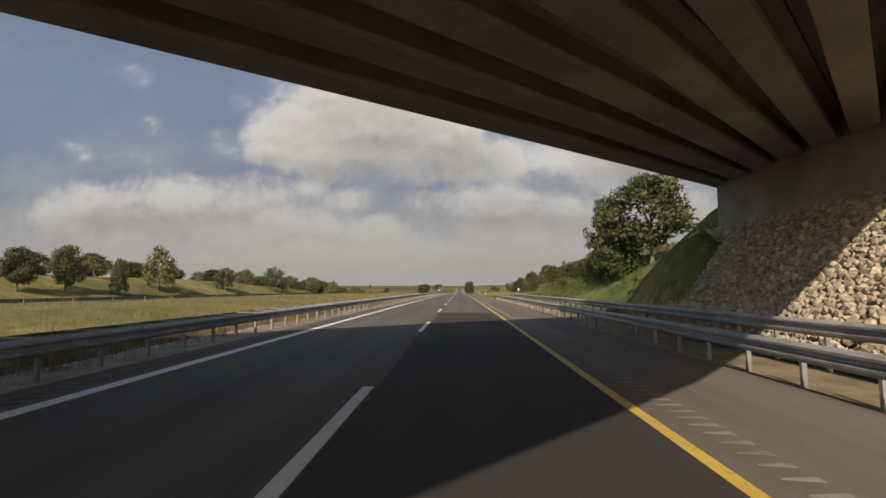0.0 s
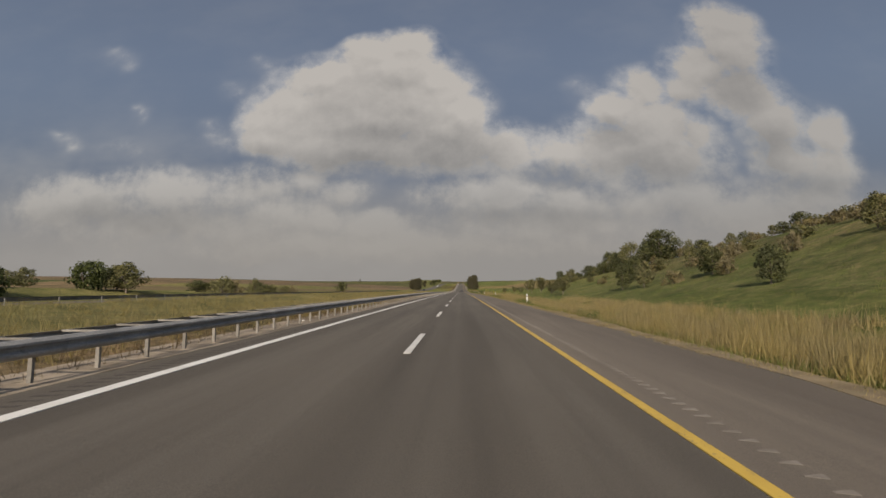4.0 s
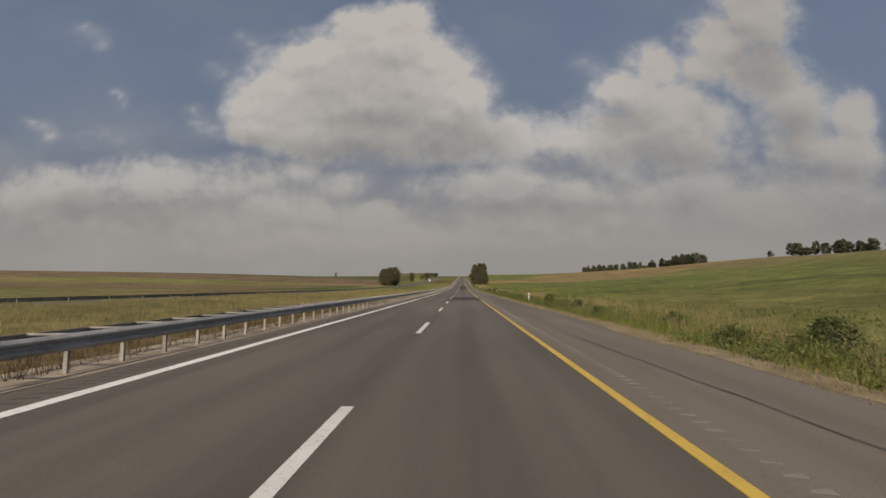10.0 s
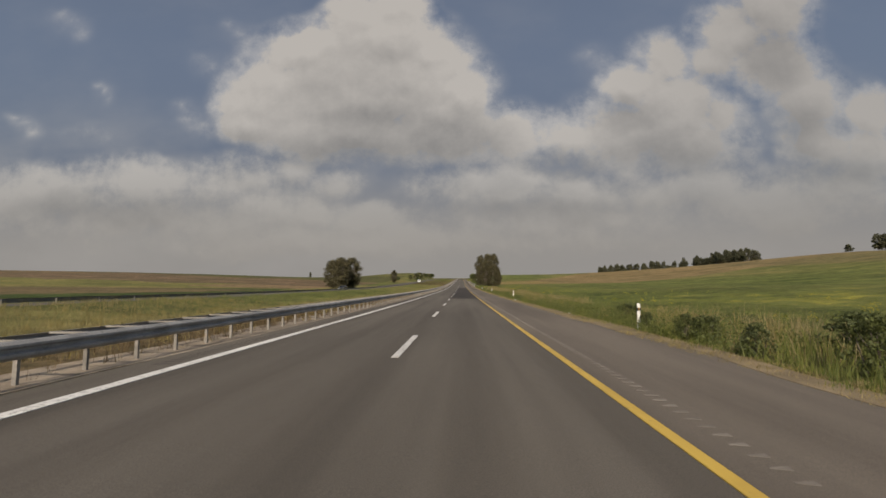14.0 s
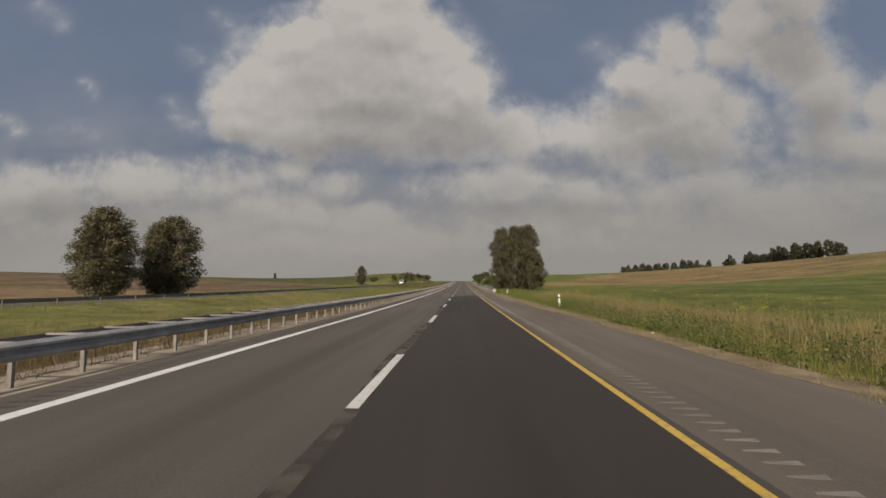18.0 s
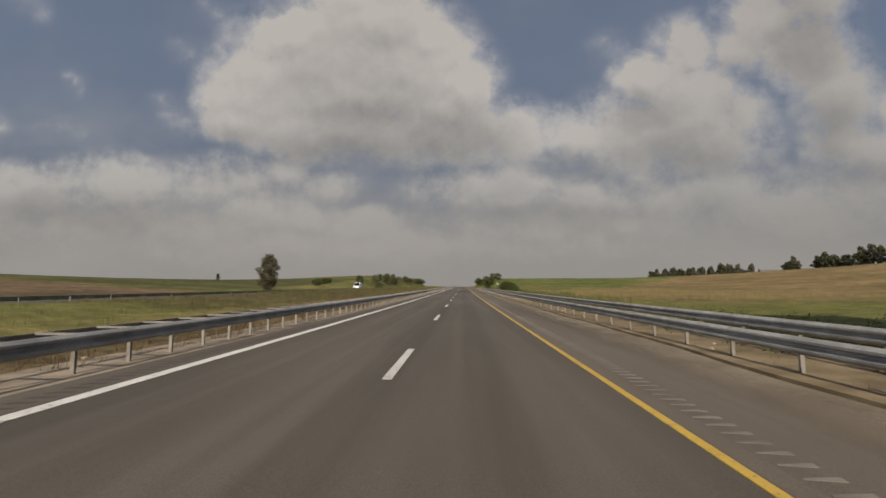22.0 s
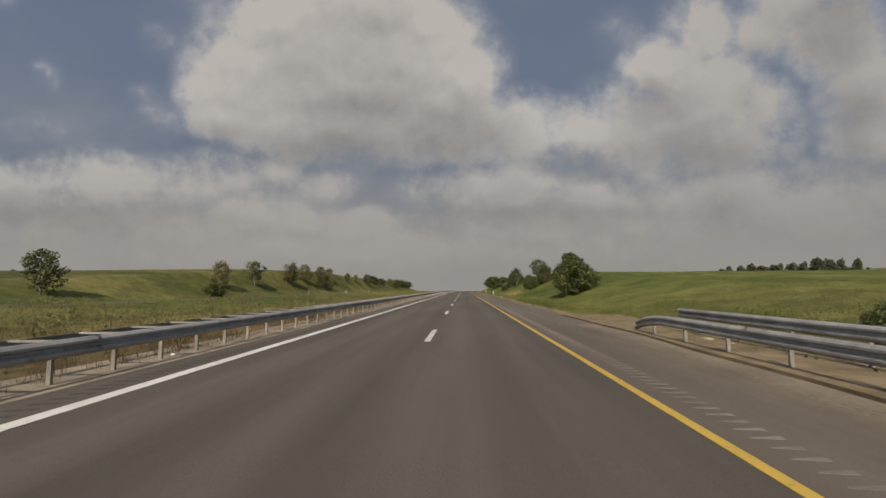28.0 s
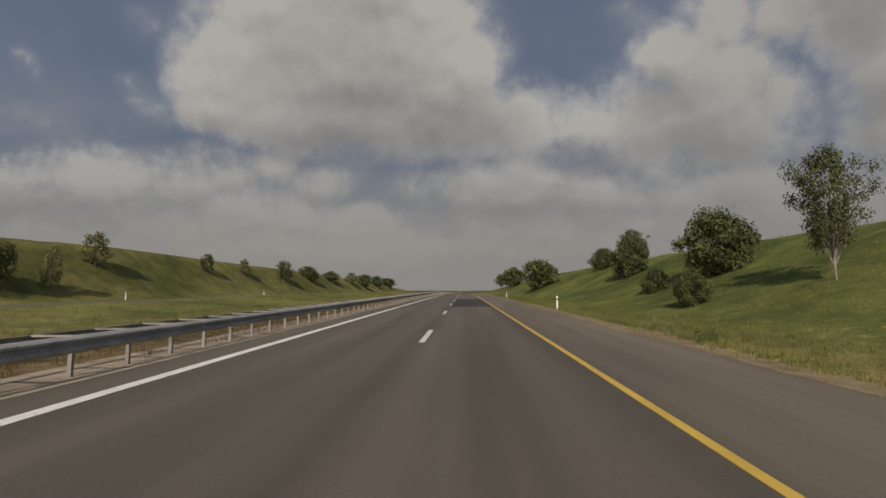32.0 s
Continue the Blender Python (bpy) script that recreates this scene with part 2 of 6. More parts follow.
def ground_material():
    m, nt, bs = nodes_of("meadow_and_fields")
    v = place(nt)
    sx = nt.nodes.new("ShaderNodeSeparateXYZ")
    nt.links.new(v, sx.inputs[0])
    X, Y = sx.outputs[0], sx.outputs[1]
    n_big = noise_of(nt, v, 0.012, 4.0)
    n_mid = noise_of(nt, v, 0.11, 5.0, 0.65)
    n_fine = noise_of(nt, v, 1.6, 5.0, 0.7)
    n_tiny = noise_of(nt, v, 14.0, 3.0)
    grass = mixc(nt, ramp(nt, n_mid, 0.3, 0.7), (0.088, 0.104, 0.032), (0.158, 0.164, 0.056))
    dry = mixc(nt, ramp(nt, n_fine, 0.3, 0.7), (0.19, 0.15, 0.065), (0.3, 0.235, 0.11))
    soil = mixc(nt, ramp(nt, n_fine, 0.3, 0.7), (0.17, 0.115, 0.07), (0.25, 0.175, 0.11))
    col = mixc(nt, math_node(nt, "MULTIPLY", ramp(nt, n_fine, 0.52, 0.72), 0.6), grass, dry)
    col = mixc(nt, math_node(nt, "MULTIPLY", ramp(nt, n_big, 0.40, 0.62), 0.55), col, dry)
    # ploughed and sown strips of the fields far to the left
    lie = nt.nodes.new("ShaderNodeMapping")
    lie.inputs["Scale"].default_value, lie.inputs["Rotation"].default_value = (0.0042, 0.0125, 1.0), (0, 0, 0.12)
    nt.links.new(v, lie.inputs[0])
    flat = nt.nodes.new("ShaderNodeVectorMath")
    flat.operation = "MULTIPLY"
    nt.links.new(lie.outputs[0], flat.inputs[0])
    flat.inputs[1].default_value = (1, 1, 0)
    plots = add(nt, "ShaderNodeTexVoronoi", Scale=1.0, Randomness=0.75)
    plots.distance = "CHEBYCHEV"
    nt.links.new(flat.outputs[0], plots.inputs["Vector"])
    pick = nt.nodes.new("ShaderNodeSeparateXYZ")
    nt.links.new(plots.outputs["Color"], pick.inputs[0])
    strip = math_node(nt, "MULTIPLY_ADD", pick.outputs[0], 0.24, 0.38)
    fields = mixc(nt, ramp(nt, strip, 0.43, 0.45), soil, mixc(nt, 0.35, grass, dry))
    fields = mixc(nt, ramp(nt, strip, 0.50, 0.515), fields, (0.055, 0.078, 0.026))
    fields = mixc(nt, ramp(nt, strip, 0.53, 0.54), fields, mixc(nt, 0.5, soil, (0.10, 0.085, 0.045)))
    leftwards = math_node(nt, "MULTIPLY", X, -1.0)
    yw = math_node(nt, "MULTIPLY_ADD", n_big, 90.0, math_node(nt, "MULTIPLY_ADD", X, 0.22, Y))
    ploughed = math_node(nt, "MULTIPLY", ramp(nt, yw, 628, 634), math_node(nt, "SUBTRACT", 1.0, ramp(nt, yw, 742, 752)))
    fields = mixc(nt, math_node(nt, "MULTIPLY", ploughed, 0.9), fields, mixc(nt, ramp(nt, n_mid, 0.3, 0.7), (0.125, 0.085, 0.058), (0.185, 0.13, 0.09)))
    fields = mixc(nt, math_node(nt, "MULTIPLY", ramp(nt, yw, 742, 752), 0.8), fields, mixc(nt, ramp(nt, n_mid, 0.35, 0.65), (0.050, 0.060, 0.025), (0.095, 0.092, 0.042)))
    left_far = math_node(nt, "MULTIPLY", ramp(nt, leftwards, 56, 62), ramp(nt, Y, 190, 260))
    left_far = math_node(nt, "MULTIPLY", left_far, math_node(nt, "SUBTRACT", 1.0, ramp(nt, Y, 1250, 1400)))
    far_all = ramp(nt, Y, 1300, 1700)
    col = mixc(nt, math_node(nt, "MAXIMUM", left_far, far_all), col, fields)
    # the stubble field on the right, beyond the eucalyptus
    wob = math_node(nt, "MULTIPLY", n_mid, 14.0)
    sx2 = math_node(nt, "ADD", X, wob)
    stub = math_node(nt, "MULTIPLY", ramp(nt, sx2, 26, 32), math_node(nt, "SUBTRACT", 1.0, ramp(nt, sx2, 420, 520)))
    edge = math_node(nt, "MULTIPLY_ADD", X, -0.45, math_node(nt, "ADD", Y, wob))
    stub = math_node(nt, "MULTIPLY", stub, math_node(nt, "MULTIPLY", ramp(nt, edge, 646, 660), math_node(nt, "SUBTRACT", 1.0, ramp(nt, math_node(nt, "MULTIPLY_ADD", X, -1.5, Y), 686, 704))))
    col = mixc(nt, math_node(nt, "MULTIPLY", stub, 0.85), col, mixc(nt, ramp(nt, n_mid, 0.3, 0.7), (0.185, 0.126, 0.068), (0.265, 0.186, 0.105)))
    # bare reddish soil along the top of the ridge
    top = math_node(nt, "MULTIPLY", ramp(nt, math_node(nt, "MULTIPLY_ADD", n_mid, 60.0, X), 250, 275), math_node(nt, "MULTIPLY", ramp(nt, Y, 480, 560), math_node(nt, "SUBTRACT", 1.0, ramp(nt, Y, 800, 860))))
    col = mixc(nt, math_node(nt, "MULTIPLY", top, 0.75), col, mixc(nt, 0.3, soil, grass))
    # yellow flowers in the meadow on the right
    fl = math_node(nt, "MULTIPLY", ramp(nt, n_mid, 0.55, 0.64), ramp(nt, n_tiny, 0.42, 0.55))
    fl = math_node(nt, "MULTIPLY", fl, math_node(nt, "MULTIPLY", ramp(nt, X, 16, 24), math_node(nt, "MULTIPLY", ramp(nt, Y, 375, 395), math_node(nt, "SUBTRACT", 1.0, ramp(nt, Y, 440, 470)))))
    col = mixc(nt, math_node(nt, "MULTIPLY", fl, 0.8), col, (0.45, 0.38, 0.03))
    # tan and brown scrub on the wooded hill, fresh green at its foot
    hill = math_node(nt, "MULTIPLY", ramp(nt, sx2, 16, 25), math_node(nt, "MULTIPLY", ramp(nt, Y, 45, 70), math_node(nt, "SUBTRACT", 1.0, ramp(nt, Y, 180, 225))))
    col = mixc(nt, math_node(nt, "MULTIPLY", hill, ramp(nt, n_mid, 0.34, 0.54)), col, mixc(nt, ramp(nt, n_fine, 0.3, 0.7), (0.115, 0.092, 0.048), (0.21, 0.165, 0.09)))
    foot = math_node(nt, "MULTIPLY", math_node(nt, "MULTIPLY", ramp(nt, X, 7.6, 10.0), math_node(nt, "SUBTRACT", 1.0, ramp(nt, sx2, 26, 46))), math_node(nt, "SUBTRACT", 1.0, ramp(nt, Y, 235, 300)))
    col = mixc(nt, math_node(nt, "MULTIPLY", foot, math_node(nt, "MULTIPLY_ADD", ramp(nt, n_fine, 0.4, 0.7), -0.5, 0.7)), col, mixc(nt, ramp(nt, n_mid, 0.3, 0.7), (0.066, 0.098, 0.026), (0.112, 0.140, 0.042)))
    strawmed = math_node(nt, "MULTIPLY", math_node(nt, "MULTIPLY", ramp(nt, leftwards, 9, 11), math_node(nt, "SUBTRACT", 1.0, ramp(nt, leftwards, 29, 31))), math_node(nt, "SUBTRACT", 1.0, ramp(nt, Y, 380, 470)))
    col = mixc(nt, math_node(nt, "MULTIPLY", strawmed, math_node(nt, "MULTIPLY_ADD", ramp(nt, n_mid, 0.3, 0.65), 0.5, 0.35)), col, (0.22, 0.178, 0.085))
    dry_bank = math_node(nt, "MULTIPLY", ramp(nt, leftwards, 43, 46), math_node(nt, "SUBTRACT", 1.0, ramp(nt, Y, 170, 240)))
    col = mixc(nt, math_node(nt, "MULTIPLY", dry_bank, math_node(nt, "MULTIPLY_ADD", ramp(nt, n_mid, 0.35, 0.62), 0.45, 0.3)), col, mixc(nt, 0.3, dry, grass))
    # short fresh grass of the last cutting
    lush = math_node(nt, "MAXIMUM", math_node(nt, "MULTIPLY", math_node(nt, "MULTIPLY", math_node(nt, "MULTIPLY", ramp(nt, Y, 775, 825), ramp(nt, math_node(nt, "MULTIPLY_ADD", X, -1.5, Y), 690, 730)), math_node(nt, "SUBTRACT", 1.0, ramp(nt, X, 60, 120))), ramp(nt, X, 7.5, 11.0)), math_node(nt, "MULTIPLY", ramp(nt, Y, 835, 880), ramp(nt, leftwards, 43, 46)))
    meadow = math_node(nt, "MULTIPLY", math_node(nt, "MULTIPLY", ramp(nt, Y, 325, 380), math_node(nt, "SUBTRACT", 1.0, ramp(nt, Y, 630, 690))), math_node(nt, "MULTIPLY", ramp(nt, X, 9, 14), math_node(nt, "SUBTRACT", 1.0, ramp(nt, sx2, 260, 400))))
    lush = math_node(nt, "MAXIMUM", lush, math_node(nt, "MULTIPLY", meadow, 0.8))
    lush = math_node(nt, "MULTIPLY", lush, math_node(nt, "SUBTRACT", 1.0, math_node(nt, "MULTIPLY", ramp(nt, n_fine, 0.5, 0.72), 0.7)))
    lush = math_node(nt, "MULTIPLY", lush, math_node(nt, "SUBTRACT", 1.0, far_all))
    col = mixc(nt, math_node(nt, "MULTIPLY", lush, 0.85), col, mixc(nt, ramp(nt, leftwards, 0, 30), mixc(nt, ramp(nt, n_mid, 0.3, 0.7), (0.062, 0.088, 0.024), (0.158, 0.172, 0.054)), mixc(nt, ramp(nt, n_mid, 0.3, 0.7), (0.108, 0.110, 0.038), (0.168, 0.158, 0.062))))
    # brownish scrub on the median
    scrub = math_node(nt, "MULTIPLY", math_node(nt, "MULTIPLY", ramp(nt, leftwards, 9, 12), math_node(nt, "SUBTRACT", 1.0, ramp(nt, leftwards, 27, 30))), math_node(nt, "MULTIPLY", ramp(nt, Y, 640, 665), math_node(nt, "SUBTRACT", 1.0, ramp(nt, Y, 775, 805))))
    col = mixc(nt, math_node(nt, "MULTIPLY", scrub, 0.8), col, mixc(nt, ramp(nt, n_fine, 0.3, 0.7), (0.075, 0.072, 0.034), (0.15, 0.125, 0.065)))
    # dry straw-coloured verge and median, bare earth next to the rails
    med = math_node(nt, "MULTIPLY", ramp(nt, math_node(nt, "MULTIPLY", X, -1.0), 7.0, 9.0), math_node(nt, "SUBTRACT", 1.0, ramp(nt, math_node(nt, "MULTIPLY", X, -1.0), 11.0, 20.0)))
    ver = math_node(nt, "MULTIPLY", ramp(nt, X, 5.5, 6.0), math_node(nt, "SUBTRACT", 1.0, ramp(nt, X, 7.0, 9.0)))
    col = mixc(nt, math_node(nt, "MULTIPLY", math_node(nt, "MAXIMUM", med, ver), ramp(nt, n_fine, 0.25, 0.6)), col, dry)
    rust = math_node(nt, "MULTIPLY", ramp(nt, leftwards, 7.5, 7.9), math_node(nt, "SUBTRACT", 1.0, ramp(nt, leftwards, 9.6, 11.2)))
    col = mixc(nt, math_node(nt, "MULTIPLY", rust, 0.85), col, mixc(nt, ramp(nt, n_fine, 0.3, 0.7), (0.085, 0.062, 0.038), (0.185, 0.130, 0.085)))
    col = mixc(nt, ramp(nt, n_tiny, 0.25, 0.75), mixc(nt, 1.0, col, (0.72, 0.72, 0.7), "MULTIPLY"), mixc(nt, 1.0, col, (1.15, 1.15, 1.1), "MULTIPLY"))
    drift = noise_of(nt, v, 0.075, 4.0, 0.6, (0.45, 1.0, 1.0))
    col = mixc(nt, ramp(nt, drift, 0.36, 0.64), mixc(nt, 1.0, col, (0.74, 0.78, 0.72), "MULTIPLY"), mixc(nt, 1.0, col, (1.15, 1.10, 1.05), "MULTIPLY"))
    clump = ramp(nt, noise_of(nt, v, 0.42, 5.0, 0.7), 0.32, 0.68)
    col = mixc(nt, clump, mixc(nt, 1.0, col, (0.66, 0.69, 0.66), "MULTIPLY"), mixc(nt, 1.0, col, (1.14, 1.12, 1.1), "MULTIPLY"))
    nt.links.new(col, bs.inputs["Base Color"])
    bs.inputs["Roughness"].default_value = 0.95
    bs.inputs["Specular IOR Level"].default_value = 0.1
    bump(nt, bs, math_node(nt, "ADD", n_fine, math_node(nt, "MULTIPLY", n_tiny, 0.3)), 0.8, 0.25)
    return m


MAT["ground"] = ground_material()


def thin_dust():
    """Sand blown over the shoulder, thinning out towards the lane in uneven tongues."""
    m = surface("thin_road_dust", (0.17, 0.138, 0.10), (0.25, 0.205, 0.152), 0.8, 0.95, 30, 0.006, world=True, stain=(0.14, 0.117, 0.09))
    nt = m.node_tree
    v = place(nt)
    sx = nt.nodes.new("ShaderNodeSeparateXYZ")
    nt.links.new(v, sx.inputs[0])
    wob = math_node(nt, "MULTIPLY_ADD", noise_of(nt, v, 0.9, 5.0, 0.65, (1.0, 0.25, 1.0)), 1.7, sx.outputs[0])
    cover = math_node(nt, "MULTIPLY", ramp(nt, wob, 4.2, 6.2), math_node(nt, "MULTIPLY_ADD", noise_of(nt, v, 9.0, 4.0, 0.6), 0.7, 0.55), clamp=True)
    cover = math_node(nt, "MULTIPLY", cover, ramp(nt, sx.outputs[1], 521, 560))
    nt.links.new(cover, nt.nodes["Principled BSDF"].inputs["Alpha"])
    return m


MAT["thin_dust"] = thin_dust()


# ---- building helpers ----
def mesh_from(name, verts, faces, smooth=False):
    me = bpy.data.meshes.new(name)
    me.from_pydata([tuple(map(float, p)) for p in verts], [], [tuple(map(int, f)) for f in faces])
    if smooth:
        me.polygons.foreach_set("use_smooth", [True] * len(me.polygons))
    me.update()
    return me


def part(name, me, material, parent=None, label="", at=None):
    """Links a mesh, or a bmesh, as one object under a thing."""
    if isinstance(me, bmesh.types.BMesh):
        data = bpy.data.meshes.new(name)
        me.to_mesh(data)
        me.free()
        me = data
    if material is not None and not me.materials:
        me.materials.append(material)
    ob = new(name, me)
    if parent is not None:
        ob.parent = parent
    if at is not None:
        ob.matrix_local = at
    if label:
        ob["label"] = label
    return ob


def box(bm, x0, x1, y0, y1, z0, z1, bevel=0.0):
    r = bmesh.ops.create_cube(bm, size=1.0)
    bmesh.ops.transform(bm, verts=r["verts"], matrix=Matrix.LocRotScale(((x0 + x1) / 2, (y0 + y1) / 2, (z0 + z1) / 2), None, (x1 - x0, y1 - y0, z1 - z0)))
    if bevel:
        es = list({e for v in r["verts"] for e in v.link_edges})
        bmesh.ops.bevel(bm, geom=es, offset=bevel, segments=1, affect="EDGES")
    return r["verts"]


def on_road(x, y, dz=0.0):
    """A pose on the carriageway's plane, tilted with its slope."""
    g = math.degrees(math.atan2(float(road_z(y + 1)) - float(road_z(y - 1)), 2.0))
    return pose(x, y, float(road_z(y)) + dz, g, 0, 0)


def ribbon(name, x0, x1, y0, y1, dz, step=4.0, depth=0.05, wob=0.0):
    """A slab laid along the road between two lateral lines."""
    n = max(2, int((y1 - y0) / step) + 1)
    ys = np.linspace(y0, y1, n)
    zs = road_z(ys) + dz
    a = wob * np.sin(ys * 0.31) + wob * 0.6 * np.sin(ys * 0.83 + 1.0)
    b = wob * np.sin(ys * 0.27 + 2.0) + wob * 0.6 * np.sin(ys * 0.71)
    v = np.concatenate([np.stack([np.full(n, x0) + a, ys, zs], 1), np.stack([np.full(n, x1) + b, ys, zs], 1),
                        np.stack([np.full(n, x0) + a, ys, zs - depth], 1), np.stack([np.full(n, x1) + b, ys, zs - depth], 1)])
    f = []
    for i in range(n - 1):
        f += [(i, n + i, n + i + 1, i + 1), (i, i + 1, 2 * n + i + 1, 2 * n + i), (n + i, 3 * n + i, 3 * n + i + 1, n + i + 1)]
    f += [(0, 2 * n, 3 * n, n), (n - 1, 2 * n - 1, 4 * n - 1, 3 * n - 1)]
    return mesh_from(name, v, f)


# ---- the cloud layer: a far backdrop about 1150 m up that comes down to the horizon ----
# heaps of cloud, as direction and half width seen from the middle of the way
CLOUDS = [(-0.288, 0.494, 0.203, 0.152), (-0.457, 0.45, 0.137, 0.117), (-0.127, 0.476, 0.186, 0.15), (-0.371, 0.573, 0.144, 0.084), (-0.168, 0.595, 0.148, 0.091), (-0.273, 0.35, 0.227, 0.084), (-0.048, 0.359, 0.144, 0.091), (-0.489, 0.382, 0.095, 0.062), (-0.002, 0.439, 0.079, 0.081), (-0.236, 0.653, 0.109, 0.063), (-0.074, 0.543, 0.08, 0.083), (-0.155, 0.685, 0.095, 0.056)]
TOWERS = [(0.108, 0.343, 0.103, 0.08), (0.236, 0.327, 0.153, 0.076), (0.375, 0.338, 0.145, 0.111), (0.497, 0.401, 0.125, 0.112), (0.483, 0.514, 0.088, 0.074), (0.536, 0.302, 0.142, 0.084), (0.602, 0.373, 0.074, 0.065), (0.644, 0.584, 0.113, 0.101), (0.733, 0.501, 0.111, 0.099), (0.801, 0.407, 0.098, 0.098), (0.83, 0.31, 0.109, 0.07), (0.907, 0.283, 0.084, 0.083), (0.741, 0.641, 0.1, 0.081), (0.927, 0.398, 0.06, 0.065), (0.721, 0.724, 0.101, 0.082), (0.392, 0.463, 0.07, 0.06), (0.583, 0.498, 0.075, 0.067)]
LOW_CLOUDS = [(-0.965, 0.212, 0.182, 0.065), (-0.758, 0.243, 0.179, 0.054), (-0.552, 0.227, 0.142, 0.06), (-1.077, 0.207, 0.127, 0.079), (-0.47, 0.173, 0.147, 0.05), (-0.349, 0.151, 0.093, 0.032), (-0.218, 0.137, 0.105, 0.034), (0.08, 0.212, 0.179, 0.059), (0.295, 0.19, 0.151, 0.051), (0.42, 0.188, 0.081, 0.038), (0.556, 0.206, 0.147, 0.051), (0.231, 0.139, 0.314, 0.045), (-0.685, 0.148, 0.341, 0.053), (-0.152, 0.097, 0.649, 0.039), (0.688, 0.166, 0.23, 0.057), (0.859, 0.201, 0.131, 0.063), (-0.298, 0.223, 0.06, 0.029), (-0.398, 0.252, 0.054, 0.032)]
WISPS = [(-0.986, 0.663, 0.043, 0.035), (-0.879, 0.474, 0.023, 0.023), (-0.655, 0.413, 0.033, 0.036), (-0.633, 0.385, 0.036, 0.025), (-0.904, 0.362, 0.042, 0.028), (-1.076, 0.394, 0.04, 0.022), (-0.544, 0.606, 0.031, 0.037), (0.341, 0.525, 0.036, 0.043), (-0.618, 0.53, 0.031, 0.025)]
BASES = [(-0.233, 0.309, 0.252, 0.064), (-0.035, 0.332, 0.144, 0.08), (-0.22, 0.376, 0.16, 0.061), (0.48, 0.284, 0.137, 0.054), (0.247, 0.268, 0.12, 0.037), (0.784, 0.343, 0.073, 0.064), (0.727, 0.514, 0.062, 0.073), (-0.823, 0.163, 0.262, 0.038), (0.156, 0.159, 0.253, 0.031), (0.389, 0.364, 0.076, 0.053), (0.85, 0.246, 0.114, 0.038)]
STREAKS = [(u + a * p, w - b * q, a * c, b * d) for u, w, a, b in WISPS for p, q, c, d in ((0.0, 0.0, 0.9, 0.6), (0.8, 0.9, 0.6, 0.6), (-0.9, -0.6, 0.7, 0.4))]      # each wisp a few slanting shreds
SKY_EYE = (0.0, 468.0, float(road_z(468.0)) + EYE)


def cloud_density():
    g = bpy.data.node_groups.new("cloud_density", "ShaderNodeTree")
    g.interface.new_socket("Vector", in_out="INPUT", socket_type="NodeSocketVector")
    g.interface.new_socket("Density", in_out="OUTPUT", socket_type="NodeSocketFloat")
    g.interface.new_socket("Soft", in_out="OUTPUT", socket_type="NodeSocketFloat")
    gi, go = g.nodes.new("NodeGroupInput"), g.nodes.new("NodeGroupOutput")
    warp = add(g, "ShaderNodeTexNoise", Scale=5.0, Detail=3.0, Roughness=0.55)
    g.links.new(gi.outputs[0], warp.inputs["Vector"])
    off = g.nodes.new("ShaderNodeVectorMath")
    off.operation = "MULTIPLY_ADD"
    g.links.new(warp.outputs["Color"], off.inputs[0])
    off.inputs[1].default_value, off.inputs[2].default_value = (0.10, 0.10, 0), (-0.05, -0.05, 0)
    vec = g.nodes.new("ShaderNodeVectorMath")
    g.links.new(gi.outputs[0], vec.inputs[0])
    g.links.new(off.outputs[0], vec.inputs[1])
    total = None
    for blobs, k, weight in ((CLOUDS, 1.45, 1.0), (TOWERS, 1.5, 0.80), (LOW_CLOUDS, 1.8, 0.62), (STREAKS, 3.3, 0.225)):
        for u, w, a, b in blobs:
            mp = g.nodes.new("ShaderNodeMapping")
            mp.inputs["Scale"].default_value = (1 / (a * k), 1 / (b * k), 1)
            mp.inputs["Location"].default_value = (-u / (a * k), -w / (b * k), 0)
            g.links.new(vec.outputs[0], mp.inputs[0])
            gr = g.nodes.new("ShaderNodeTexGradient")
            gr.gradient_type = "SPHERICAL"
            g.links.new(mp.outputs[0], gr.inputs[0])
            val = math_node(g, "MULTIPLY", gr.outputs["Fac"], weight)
            if total is None:
                total = val
            else:
                n = g.nodes.new("ShaderNodeMath")
                n.operation = "SMOOTH_MAX"
                n.inputs[2].default_value = 0.12
                g.links.new(total, n.inputs[0])
                g.links.new(val, n.inputs[1])
                total = n.outputs[0]
    n0 = noise_of(g, gi.outputs[0], 4.5, 2.0, 0.5)
    total = math_node(g, "SUBTRACT", total, 0.076)
    body = ramp(g, total, 0.03, 0.2)
    soft = math_node(g, "ADD", total, math_node(g, "MULTIPLY", body, math_node(g, "MULTIPLY_ADD", n0, 0.7, -0.35)))
    n1 = noise_of(g, gi.outputs[0], 12.0, 9.0, 0.62)
    n2 = noise_of(g, gi.outputs[0], 40.0, 6.0, 0.66)
    fine = math_node(g, "ADD", math_node(g, "MULTIPLY_ADD", n1, 0.68, -0.34), math_node(g, "MULTIPLY_ADD", n2, 0.26, -0.13))
    total = math_node(g, "ADD", soft, math_node(g, "MULTIPLY", body, fine))
    g.links.new(total, go.inputs[0])
    g.links.new(soft, go.inputs[1])
    return g


